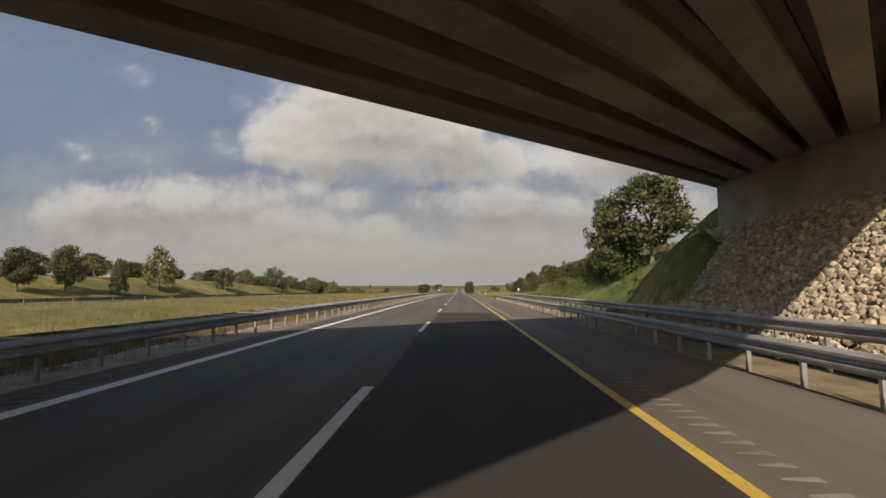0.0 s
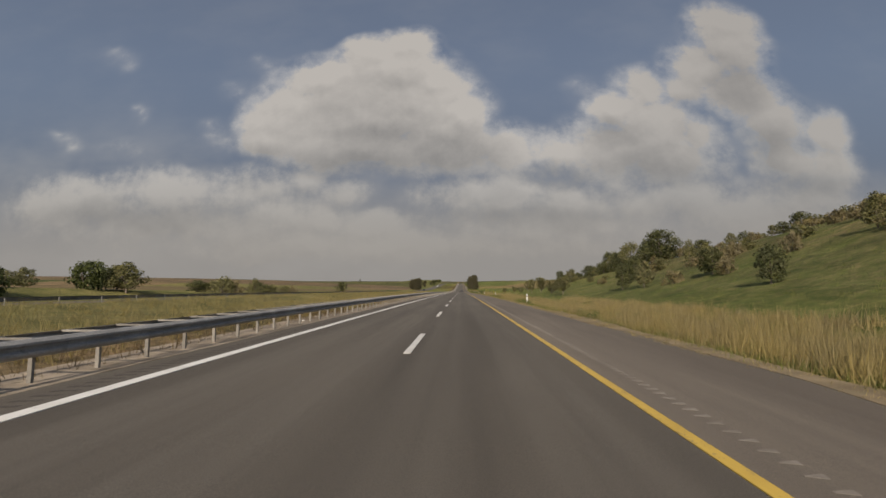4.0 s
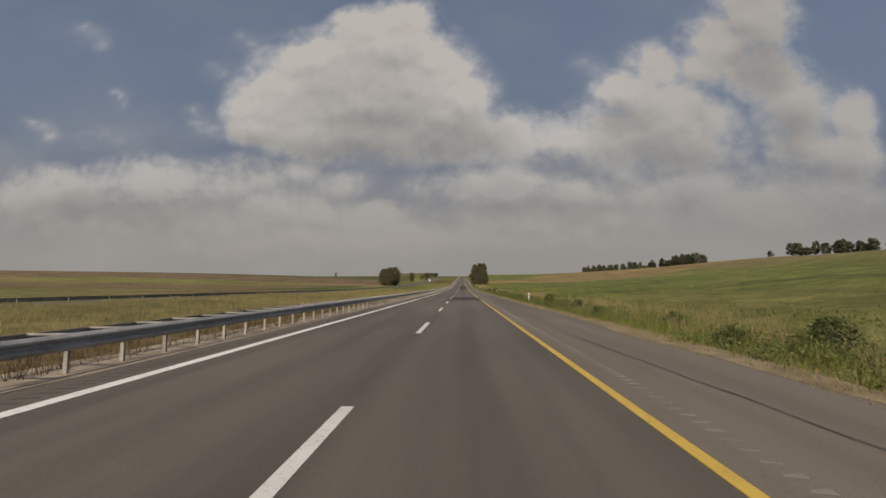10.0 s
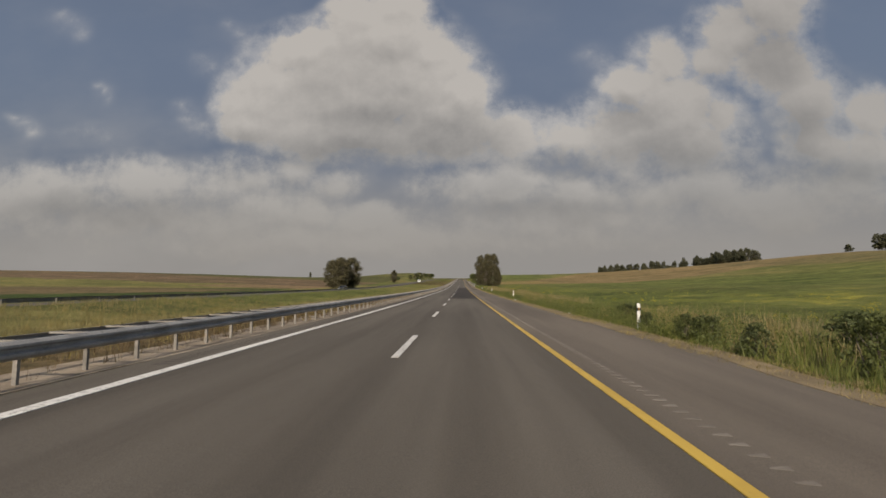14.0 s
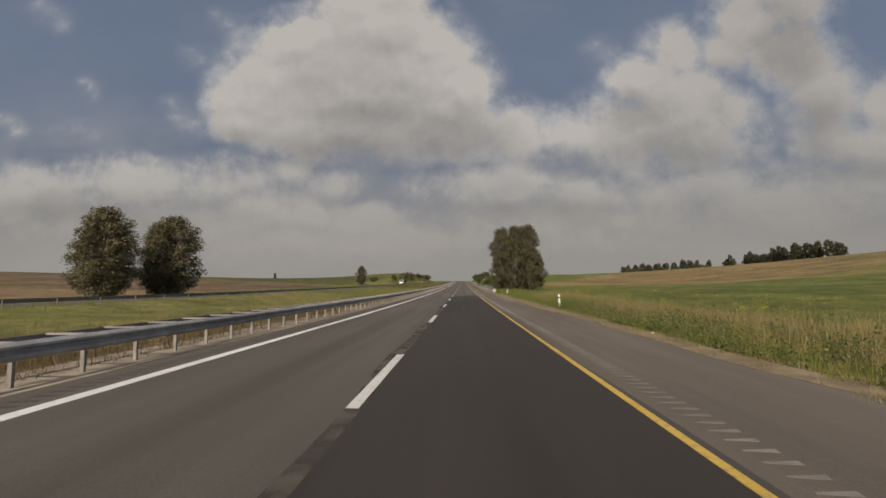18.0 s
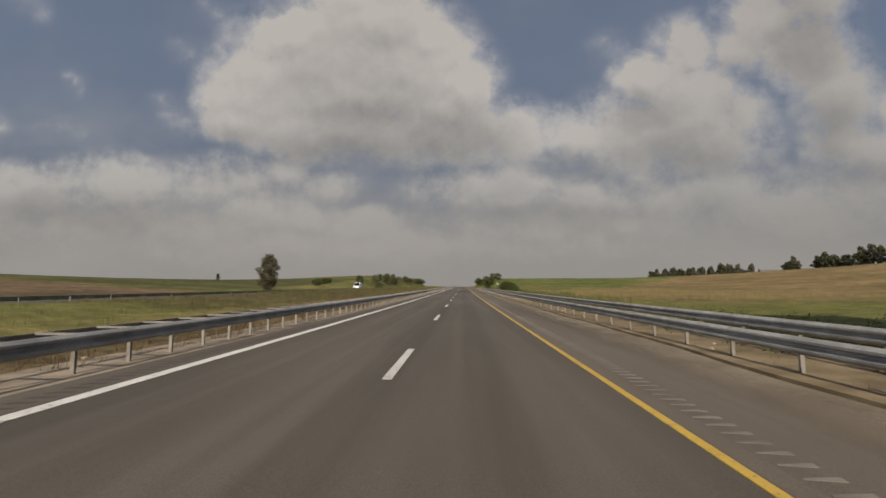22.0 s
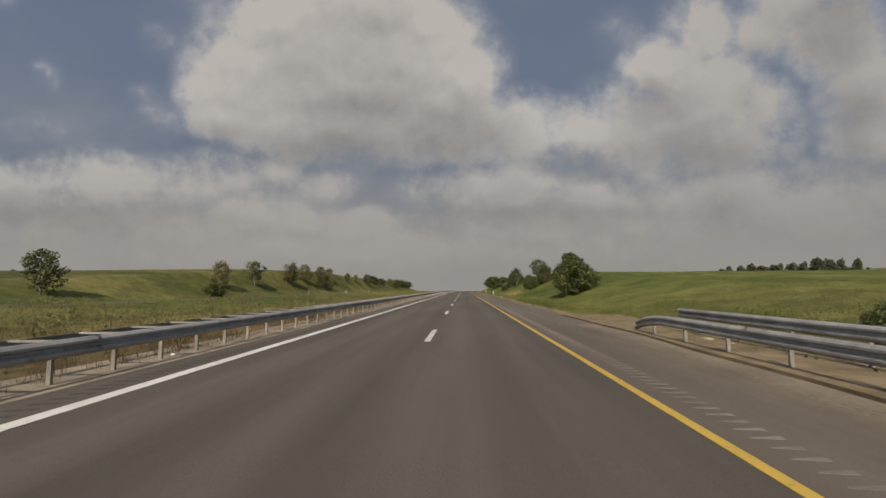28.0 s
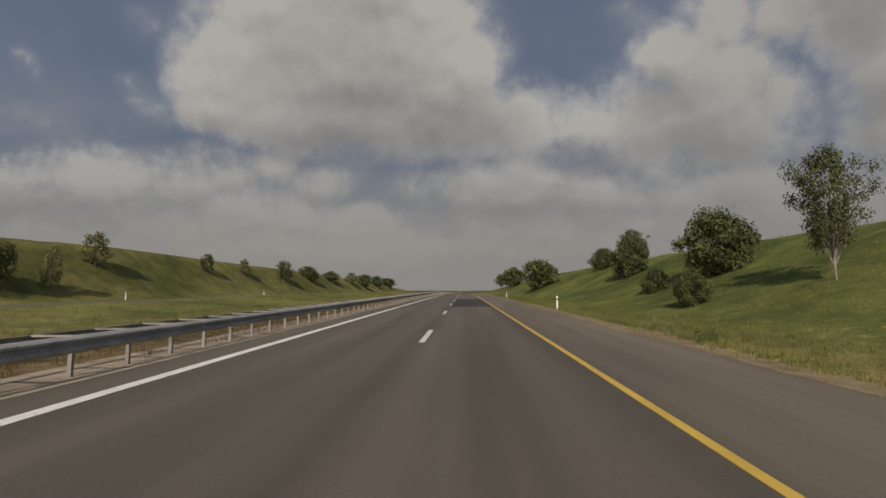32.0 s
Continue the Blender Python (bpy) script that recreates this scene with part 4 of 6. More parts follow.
def bridge():
    b = tagged(new("road_bridge"), "grey concrete beam bridge carrying a road askew over the motorway", "bridge")
    bm = bmesh.new()
    slab(bm, -64, 30, 0, 1, DECK, DECK + 0.3)
    part("deck", bm, MAT["concrete"], b)
    n = 8
    for i in range(n):
        s = 0.035 + 0.93 * i / (n - 1)
        bm = bmesh.new()
        half = [(0.42, SOFFIT), (0.42, SOFFIT + 0.15), (0.15, SOFFIT + 0.26), (0.15, DECK - 0.24), (0.52, DECK - 0.12), (0.52, DECK)]
        outline = half + [(-w, z) for w, z in reversed(half)]
        rings = [[bm.verts.new((x, across(x, s) + w, z)) for w, z in outline] for x in (-30.0, -1.87, 3.13, 10.13, 10.6)]
        for r0, r1 in zip(rings, rings[1:]):
            for k in range(len(outline)):
                j = (k + 1) % len(outline)
                bm.faces.new((r0[k], r0[j], r1[j], r1[k]))
        bm.faces.new(rings[0])
        bm.faces.new(rings[-1][::-1])
        bmesh.ops.recalc_face_normals(bm, faces=bm.faces)
        part("girder", bm, MAT["concrete"], b)
    for s in (0.0, 1.0):
        bm = bmesh.new()
        slab(bm, -64, 30, s, s, DECK - 0.5, DECK + 1.1, 0.16)
        part("parapet", bm, MAT["concrete"], b)
    bm = bmesh.new()
    slab(bm, 10.14, 11.2, 0.03, 0.995, 3.2, DECK)
    part("abutment", bm, MAT["concrete"], b)
    bm = bmesh.new()
    slab(bm, -31.0, -29.8, 0.02, 0.98, -0.8, SOFFIT - 0.01)
    part("pier", bm, MAT["concrete"], b)
    bm = bmesh.new()
    slab(bm, 11.2, 30, 0.22, 0.98, -0.5, DECK - 0.01)
    part("approach_fill", bm, MAT["concrete"], b)
    return b


bridge()


def riprap():
    """Loose limestone blocks on the slope under the abutment."""
    rng = np.random.default_rng(5)
    s = tagged(new("stone_slope"), "slope of loose pale limestone blocks under the bridge abutment", "stone slope")
    bm = bmesh.new()
    bmesh.ops.create_grid(bm, x_segments=8, y_segments=24, size=0.5)
    for v in bm.verts:
        a, c = v.co.x + 0.5, v.co.y + 0.5
        x = 6.9 + 3.5 * a
        v.co = Vector((x, B_NEAR + (B_FAR - B_NEAR + 2.5) * c + SKEW * x, 0.1 + 3.65 * a + 0.05 * math.sin(9 * c + 5 * a)))
    part("bed", bm, MAT["dirt"], s)
    kinds = []
    for k in range(8):
        bm = bmesh.new()
        bmesh.ops.create_icosphere(bm, subdivisions=1, radius=0.5)
        sc = Vector((rng.uniform(0.7, 1.1), rng.uniform(0.75, 1.3), rng.uniform(0.6, 0.9)))
        for v in bm.verts:
            v.co = Vector((v.co.x * sc.x, v.co.y * sc.y, v.co.z * sc.z)) * float(rng.uniform(0.82, 1.2))
        me = bpy.data.meshes.new("stone")
        bm.to_mesh(me)
        bm.free()
        kinds.append(me)
    spots = []
    for i in range(30):
        for j in range(165):
            a, c = (i + rng.uniform(0.1, 0.9)) / 30, (j + rng.uniform(0.1, 0.9)) / 165
            x = 6.9 + 3.4 * a
            y = B_NEAR + 1 + (B_FAR - B_NEAR + 1.0) * c + SKEW * x
            m = pose(x - 0.06, y, 0.22 + 3.65 * a, *rng.uniform(0, 360, 3)) @ Matrix.Diagonal((*([float(rng.uniform(0.14, 0.27))] * 3), 1))
            spots.append((y, m))
    near = [m for y, m in spots if 9.0 < y < 12.0][:300]
    ids = {id(m) for m in near}
    for k, m in enumerate(near):
        part("stone", kinds[k % 8], MAT["stone"], s, at=m)
    far = [m for _, m in spots if id(m) not in ids]
    for k in range(8):
        ob = part("stones_joined", joined(kinds[k], far[k::8], "stones_joined"), MAT["stone"], s)
        ob["kind"] = "stuff"


riprap()


# ---- trees and bushes ----
def leaf_mesh(name, centres, radii, count, size, seed, droop=0.0, shell=0.55):
    """A crown: leaves strewn in the outer part of many clumps, each leaf a small folded blade."""
    rng = np.random.default_rng(seed)
    centres, radii = np.asarray(centres, float), np.asarray(radii, float)
    wts = radii.prod(1) ** (2 / 3)
    k = rng.choice(len(centres), count, p=wts / wts.sum())
    d = rng.normal(size=(count, 3))
    d /= np.linalg.norm(d, axis=1)[:, None]
    r = shell + (1 - shell) * rng.random(count) ** 0.6
    p = centres[k] + d * radii[k] * r[:, None]
    p += rng.normal(scale=0.04, size=p.shape) * radii[k]
    face = d + rng.normal(scale=0.45, size=(count, 3)) + np.array([0.0, 0.0, 0.25])      # leaves face outwards, loosely
    a = np.cross(face, rng.normal(size=(count, 3)))
    a[:, 2] -= droop * np.linalg.norm(a, axis=1)
    a /= np.linalg.norm(a, axis=1)[:, None]
    b = np.cross(face, a)
    b /= np.linalg.norm(b, axis=1)[:, None]
    s = size * (0.6 + 0.8 * rng.random(count))[:, None]
    n = np.cross(a, b) * s * 0.18
    v = np.stack([p, p + a * s * 0.5 + b * s * 0.34 + n, p + a * s, p + a * s * 0.5 - b * s * 0.34 + n], 1).reshape(-1, 3)
    f = np.arange(count * 4).reshape(-1, 4)
    return quads(name, v, f)


def quads(name, v, f):
    me = bpy.data.meshes.new(name)
    me.vertices.add(len(v))
    me.vertices.foreach_set("co", np.ascontiguousarray(v, dtype=np.float32).reshape(-1))
    me.loops.add(f.size)
    me.loops.foreach_set("vertex_index", f.reshape(-1).astype(np.int32))
    me.polygons.add(len(f))
    me.polygons.foreach_set("loop_start", np.arange(0, f.size, 4, dtype=np.int32))
    me.update(calc_edges=True)
    return me


def tube(verts, faces, pts, radii, sides=7):
    """A tapered limb through the points, added to lists."""
    base = len(verts)
    for i, (p, r) in enumerate(zip(pts, radii)):
        d = Vector(pts[min(i + 1, len(pts) - 1)]) - Vector(pts[max(i - 1, 0)])
        q = d.to_track_quat("Z", "Y")
        for s in range(sides):
            an = 2 * math.pi * s / sides
            verts.append(Vector(p) + q @ Vector((math.cos(an) * r, math.sin(an) * r, 0)))
    for i in range(len(pts) - 1):
        for s in range(sides):
            a, b = base + i * sides + s, base + i * sides + (s + 1) % sides
            faces.append((a, b, b + sides, a + sides))


def plant(name, label, category, height, width, trunk, clumps, leaves, size, leaf, seed, droop=0.0, shell=0.55, low=0.3, forks=7, stems=1, bark="bark", puff=(0.13, 0.21), vase=False):
    """A tree or bush: trunk with forking limbs that reach into the clumps of its crown."""
    rng = np.random.default_rng(seed)
    ob = tagged(new(name), label, category)
    cs, rs = [], []
    for i in range(clumps):
        h = low + (1 - low) * (i + 0.5) / clumps
        u = (h - low) / (1 - low)
        prof = math.sin(math.pi * min(1.0, u * 0.82 + 0.14)) ** 0.7
        if vase:
            prof = 0.42 + 0.9 * u if u < 0.6 else 0.95 * math.sqrt(max(0.05, 1 - ((u - 0.6) / 0.44) ** 2))
        r = width * rng.uniform(*puff)
        an, rad = i * 2.4 + rng.uniform(-0.5, 0.5), (width * 0.5 - 0.6 * r) * prof * (rng.uniform(0.25, 1.1) if vase else rng.uniform(0.4, 1.1))
        cs.append((math.cos(an) * rad, math.sin(an) * rad, h * height))
        rs.append((r, r, r * rng.uniform(0.7, 1.1)))
    sxy = width * 0.5 / max(max(abs(c[0]), abs(c[1])) + q[0] * 0.85 for c, q in zip(cs, rs))
    sz = height / max(c[2] + q[2] for c, q in zip(cs, rs))
    cs, rs = [(c[0] * sxy, c[1] * sxy, c[2] * sz) for c in cs], [(q[0] * sxy, q[1] * sxy, q[2] * sz) for q in rs]
    verts, faces = [], []
    for sidx in range(stems):
        ox, oy = (rng.uniform(-0.1, 0.1, 2) * width if stems > 1 else (0.0, 0.0))
        top = (ox * 2 + rng.uniform(-0.05, 0.05) * width, oy * 2, height * 0.72)
        pts = [(ox, oy, -0.3), (ox, oy, height * 0.12), ((ox + top[0]) / 2, oy * 1.5, height * 0.4), top]
        tube(verts, faces, pts, (trunk * 1.35, trunk, trunk * 0.7, trunk * 0.2))
    for i in range(forks):
        c = cs[int((i + 0.3) * clumps / forks) % clumps]
        z0 = height * (rng.uniform(0.1, 0.3) if vase else rng.uniform(max(0.08, low * 0.6), 0.45))
        mid = (c[0] * 0.45, c[1] * 0.45, (z0 + c[2]) / 2 - 0.02 * height)
        tube(verts, faces, [(0, 0, min(z0, c[2])), mid, c], (trunk * 0.55, trunk * 0.36, trunk * 0.1), 5)
    part("trunk", mesh_from("trunk", verts, faces, True), MAT[bark], ob)
    part("crown", leaf_mesh("crown", cs, rs, leaves, size, seed + 1, droop, shell), MAT[leaf], ob)
    ob["unit_h"], ob["unit_w"] = height, width
    return ob


GROW = {
    "tree": [plant("broadleaf_tree", "young dark-green broadleaf tree with a rounded crown on the grass bank", "tree", 5.0, 4.2, 0.10, 32, 6000, 0.185, "leaf_tree", 11 + k, low=0.26 - 0.05 * k, shell=0.2, puff=(0.09, 0.2)) for k in range(4)],
    "bush": [plant("bush", "dense rounded dark-green bush growing on the grass", "bush", 3.0, 4.0, 0.08, 44, 9500, 0.135, "leaf_bush", 31 + k, low=0.1, stems=3, shell=0.2, forks=10, puff=(0.09, 0.19)) for k in range(3)],
    "bush_far": [plant("bush", "dark-green bush on the far side of the road", "bush", 3.0, 4.0, 0.08, 34, 2400, 0.24, "leaf_bush", 231 + k, low=0.1, stems=3, shell=0.2, forks=6, puff=(0.09, 0.19)) for k in range(3)],
    "sparse": [plant("sparse_tree", "half-bare tree with a fan of thin branches and small leaves", "tree", 5.6, 4.8, 0.075, 72, 9500, 0.115, "leaf_tree", 41 + k, low=0.31, shell=0.1, forks=44, puff=(0.075, 0.13), vase=True, bark="pale_bark") for k in range(2)],
    "euc": [plant("eucalyptus_tree", "tall grey-green eucalyptus with hanging foliage almost to the ground", "tree", 13.0, 6.5, 0.28, 70, 24000, 0.178, "leaf_euc", 51 + k, droop=0.6, low=0.08, forks=16, stems=3, shell=0.25, puff=(0.11, 0.2)) for k in range(2)],
    "euc_far": [plant("eucalyptus_tree", "tall grey-green eucalyptus beyond the opposite carriageway", "tree", 13.0, 6.5, 0.28, 72, 17000, 0.21, "leaf_euc", 151 + k, droop=0.6, low=0.08, forks=12, stems=2, shell=0.25, puff=(0.11, 0.2)) for k in range(2)],
    "tree_far": [plant("broadleaf_tree", "small olive-green broadleaf tree on the far grass bank", "tree", 5.0, 4.2, 0.10, 24, 1700, 0.26, "leaf_tree" if k % 2 else "leaf_pale", 121 + k, low=0.22, shell=0.2, puff=(0.1, 0.2)) for k in range(4)],
    "hill_tree": [plant("broadleaf_tree", "broad olive-brown tree with a low dense crown on the hill", "tree", 5.0, 5.2, 0.11, 34, 3200, 0.22, "leaf_pale" if k % 2 else "leaf_tree", 141 + k, low=0.14, shell=0.2, puff=(0.1, 0.2)) for k in range(3)],
    "far": [plant("woodland_tree", "dark distant tree of a grove on the ridge", "tree", 14.0, 10.0, 0.3, 12, 950, 1.2, "leaf_far", 61 + k, low=0.22) for k in range(2)],
    "shrub": [plant("shrub", "olive-green shrub on the grassy hillside", "shrub", 2.4, 3.0, 0.06, 14, 700, 0.24, ("leaf_pale", "leaf_brown", "leaf_pale")[k], 71 + k, low=0.08, stems=2, shell=0.2, puff=(0.1, 0.2)) for k in range(3)],
    "brown": [plant("scrub_bush", "brown half-dry scrub bush on the hillside", "shrub", 1.8, 3.0, 0.05, 14, 700, 0.22, "leaf_brown", 101 + k, low=0.06, stems=3, forks=8, shell=0.15, puff=(0.1, 0.2)) for k in range(2)],
    "sapling": [plant("young_tree", "thin young tree with a pale trunk and small loose crown", "tree", 3.6, 2.5, 0.04, 34, 3000, 0.12, "leaf_pale", 111 + k, low=0.3, shell=0.12, forks=18, puff=(0.08, 0.15), bark="pale_bark", vase=True) for k in range(2)],
    "weed": [plant("weed_bush", "leafy dark-green weed bush at the edge of the verge", "bush", 1.2, 1.2, 0.02, 18, 1700, 0.07, "leaf_bush", 91 + k, low=0.1, stems=4, shell=0.2, forks=10, puff=(0.1, 0.2)) for k in range(2)],
    "cypress": [plant("cypress_tree", "single slim dark cypress in the fields", "tree", 8.0, 2.0, 0.12, 16, 1500, 0.4, "leaf_far", 81, low=0.06)],
}
_used = {}
_spin = random.Random(7)


def grow(kind, x, y, top, width, sink=0.12):
    """Sets a plant on the land at x, y with its top at that height."""
    if kind in ("tree", "bush") and (x < -40 and not -1 < y < 70 or y > 960):
        kind += "_far"
    protos = GROW[kind]
    i = _used.get(kind, 0)
    _used[kind] = i + 1
    ob = protos[i % len(protos)]
    z = float(land(x, y)) - sink
    h = max(top - z, 0.45 * width)
    m = pose(x, y, z, 0, 0, _spin.uniform(0, 360)) @ Matrix.Diagonal((width / ob["unit_w"], width / ob["unit_w"], h / ob["unit_h"], 1))
    if i < len(protos):
        ob.matrix_basis = m
        return ob
    s = ob.scale
    return copy_thing(ob, m @ Matrix.Diagonal((1 / s.x, 1 / s.y, 1 / s.z, 1)))


# beyond the opposite carriageway, near the bridge
for x, y, top, w in ((-50, 48.3, 6.1, 4.2), (-50, 54.5, 6.9, 4.4), (-48, 61.0, 5.6, 3.0), (-50, 72.0, 8.4, 6.2), (-50, 93.0, 5.6, 5.4), (-58, 118.6, 6.3, 5.5),
                     (-50, 117.6, 6.9, 7.2), (-50, 127.4, 4.9, 5.5), (-52, 154.3, 4.7, 7.6), (-52, 180.4, 3.8, 6.3), (-56, 145.7, 5.1, 5.4), (-50, 148.9, 4.9, 6.3), (-48, 290, 0.9, 5.6), (-50, 219, 1.6, 3.2)):
    grow("tree_far" if y > 70 else "tree", x, y, top, w)
for x, y, top, w in ((-62, 72, 7.1, 7.0), (-60, 60, 6.4, 6.0), (-64, 84, 6.3, 7.5), (-66, 98, 6.0, 8.0), (-60, 106, 5.0, 7.0), (-62, 136, 4.8, 6.5), (-58, 163, 4.0, 5.5), (-50, 158, 2.5, 4.7),
                     (-56, 178, 3.9, 5.4), (-50, 205, 1.9, 4.6), (-52, 213, 1.2, 4.6), (-50, 228, 0.0, 5.7), (-56, 251, -0.4, 5.0), (-49, 241, -0.3, 3.4), (-36.5, 124, 2.1, 5.0)):
    grow("shrub" if y > 200 or x > -40 else "bush", x, y, top, w)
# the wooded bank after the bridge
for x, y, top, w in ((12.9, 39.5, 9.8, 4.4), (14.5, 34, 10.2, 7.0), (15, 45, 8.0, 4.6), (22, 60.6, 7.9, 4.0), (21, 63.7, 6.7, 5.4), (17, 82.1, 5.4, 3.0), (27, 91.5, 8.7, 3.4), (22, 82.5, 6.4, 3.4), (30, 109, 8.2, 4.6), (20, 124.2, 5.5, 5.3),
                     (12.4, 75.9, 4.2, 2.3), (11.7, 81.6, 2.0, 1.3), (12.6, 91.0, 1.5, 1.3), (15.6, 115.6, 4.0, 2.6), (16, 127.1, 2.8, 2.8), (13.5, 112.9, 1.6, 2.5), (15, 108, 2.2, 2.1)):
    grow("tree", x, y, top, w)
for x, y, top, w in ((12.6, 36.0, 6.2, 4.4), (13.4, 43, 4.9, 3.0), (16, 62.5, 5.1, 5.2), (22, 96, 6.1, 5.1), (12, 82, 2.0, 1.7), (13, 91.5, 1.9, 1.5), (18, 71, 5.2, 4.5), (26, 74, 7.4, 5.0), (30, 84, 8.4, 5.0)):
    grow("bush", x, y, top, w)
for x, y, top, w in ((40, 204.6, 11.8, 7.0), (46, 220.3, 11.1, 5.7), (48, 226.5, 10.6, 3.6), (48, 230.9, 12.5, 3.6), (45, 234.2, 12.1, 6.1),
                     (50, 248.9, 8.2, 5.0), (51, 258.8, 11.0, 5.6), (51, 262.6, 11.4, 5.8), (48, 266.3, 7.9, 4.8), (51, 270, 11.8, 5.6), (51, 279.4, 7.6, 6.3), (50, 288.5, 7.7, 6.6), 
                     (50, 307.2, 5.2, 4.5), (31, 241, 4.8, 3.4), (30.5, 252.5, 4.5, 3.0),
                     (14.7, 52.8, 4.9, 2.5), (16.6, 55.0, 5.6, 2.6), (19.8, 56.8, 6.8, 2.6), (18, 60.2, 5.5, 3.0), (13.5, 58.0, 3.0, 2.0)):
    grow("hill_tree", x, y, top, w * 1.3)
for x, y, top, w in ((15, 180.7, 1.6, 2.8), (14.6, 187, 0.8, 2.2), (16.1, 192.5, 1.3, 3.3), (15.2, 199.9, 1.8, 3.4), (14.7, 208.6, 1.5, 2.1), (15.5, 219.2, 1.0, 2.2), (15.1, 228.3, -0.3, 2.0), (16.1, 250.6, -0.6, 2.4), (13.4, 254.5, -1.0, 2.1)):
    grow("sapling", x, y, top, w)
_r = random.Random(21)
for k in range(260):      # the shrubs that cover the hill
    y = 58 + 150 * _r.random() ** 0.9
    x = _r.uniform(17 + 0.05 * abs(y - 120), 60)
    if math.sin(0.21 * x + 0.05 * y) + math.sin(0.13 * y - 0.3 * x) < -0.7:
        continue
    grow("brown" if math.sin(0.33 * x + 0.04 * y) > -0.2 else "shrub", x, y, float(land(x, y)) + _r.uniform(0.45, 1.5) + 0.012 * x, _r.uniform(1.2, 2.5) + 0.015 * x)
for k in range(34):      # small trees along the crest
    x, y = 50 + _r.uniform(-9, 10), 66 + 4.2 * k + _r.uniform(-3, 3)
    grow("tree_far", x, y, float(land(x, y)) + _r.uniform(1.2, 3.2), _r.uniform(1.6, 3.6))
for k in range(14):      # olive trees along the crest after the scrub
    x, y = 46 + _r.uniform(-5, 6), 196 + 8.0 * k + _r.uniform(-4, 4)
    grow("hill_tree", x, y, float(land(x, y)) + _r.uniform(1.8, 4.0), _r.uniform(3.0, 6.0))
for k in range(26):      # single small trees on the lower slope
    x, y = _r.uniform(16, 34), 62 + 5.0 * k + _r.uniform(-3, 3)
    grow("tree_far", x, y, float(land(x, y)) + _r.uniform(1.8, 3.4), _r.uniform(1.6, 2.8))
for k in range(30):      # the loose row of bushes beyond the opposite carriageway
    y = 62 + 6.6 * k + _r.uniform(-3, 3)
    x = _r.uniform(-74, -55)
    grow("tree_far", x, y, float(land(x, y)) + _r.uniform(1.8, 4.2), _r.uniform(3.5, 6.5))
for x, y, top, w in ((8.6, 243, -2.1, 0.9), (8.9, 252, -2.3, 1.0), (8.2, 233, -1.9, 0.8)):
    grow("weed", x, y, top, w)
# groves on the ridge far to the right
def grove(n, x0, y0, x1, y1, h0, h1, w0, w1, gap=0.0):
    for k in range(n):
        if _r.random() < gap:
            continue
        f = k / (n - 1)
        x, y = x0 + (x1 - x0) * f + _r.uniform(-4, 4), y0 + (y1 - y0) * f + _r.uniform(-8, 8)
        grow("far", x, y, float(land(x, y)) + _r.uniform(h0, h1), _r.uniform(w0, w1), 1.0)


grove(30, 255, 1238, 400, 1245, 13, 25, 9, 17, 0.16)
grove(30, 338, 1100, 333, 920, 11, 18, 9, 14, 0.15)
grow("far", 380, 848, float(land(380, 848)) + 8.0, 8.0)
grove(22, 394, 830, 455, 740, 9, 17, 9, 15, 0.2)
# eucalyptus on both sides half way
for x, y, top, w in ((9.4, 618.0, 8.4, 6.6), (11.4, 613.2, 5.4, 5.4), (15.8, 619.0, 9.3, 7.6), (13.2, 622.0, 9.4, 6.6), (15.2, 614.4, 4.2, 4.8), (17.4, 616.5, 1.6, 5.2), (-46, 564.5, 4.7, 8.4), (-50.5, 570.0, 4.0, 8.0), (-44.6, 576.0, 5.2, 9.4), (-48, 578.0, 4.6, 7.6), (-51, 731, 3.6, 6.0)):
    grow("euc" if x > 0 else "euc_far", x, y, top, w * 1.12)
grow("euc", 10.6, 609.5, -3.4, 2.4), grow("sparse", 14.9, 610.4, -2.0, 1.5)
grow("cypress", -195, 963, 6.1, 3.3)
# the last stretch, both banks
for x, y, top, w in ((-50, 830.2, 1.2, 5.1), (-50, 869.1, 2.7, 4.7), (-50, 906.2, 4.9, 6.1), (-51, 919.8, 5.3, 5.6), (-49, 929.2, 5.1, 5.7), (-52, 948.7, 5.6, 4.2), (-48, 932.9, 2.4, 2.3), (-48, 938.2, 2.6, 2.5),
                     (-52, 976, 4.9, 3.2), (-52, 991, 5.0, 3.0), (-51, 1011.7, 6.2, 5.8), (-52, 1091, 6.4, 7.0), (-53, 1036, 6.0, 7.5)):
    grow("tree", x, y, top, w)
for x, y, top, w in ((-46, 859.9, -1.9, 4.6), (-52, 1036, 5.2, 8.1), (-51, 1110, 6.3, 10.0), (-53, 1062, 5.6, 8.0), (-52, 1150, 7.0, 10.0), (-54, 1200, 7.4, 12.0), (-56, 785, -1.6, 4.5), (-58, 800, -1.2, 5.5), (-60, 812, -0.8, 5.0)):
    grow("bush", x, y, top, w)
grow("sparse", -50, 883.6, 3.7, 5.2)
for x, y, top, w in ((12.3, 832.0, 0.0, 6.5), (14.2, 880.9, 0.1, 3.0), (16.5, 873.3, 1.9, 4.2), (13.6, 871.4, -0.5, 3.0), (16.0, 918.4, 2.7, 5.2), (13.5, 921.6, -1.1, 2.3), (11.6, 912.8, -1.7, 2.1), (16.6, 934.5, 3.2, 4.4), (20, 954, 3.6, 5.0),
                     (14, 762, -2.9, 6.0), (14.3, 749, -3.6, 5.4), (14, 740, -4.3, 3.6), (9.6, 791, -4.3, 1.5), (10.4, 788, -4.5, 1.8), (15, 1025, 5.0, 8.6), (18, 989.7, 3.6, 6.6), (13, 968, 3.0, 7.0)):
    grow("bush", x, y, top, w)
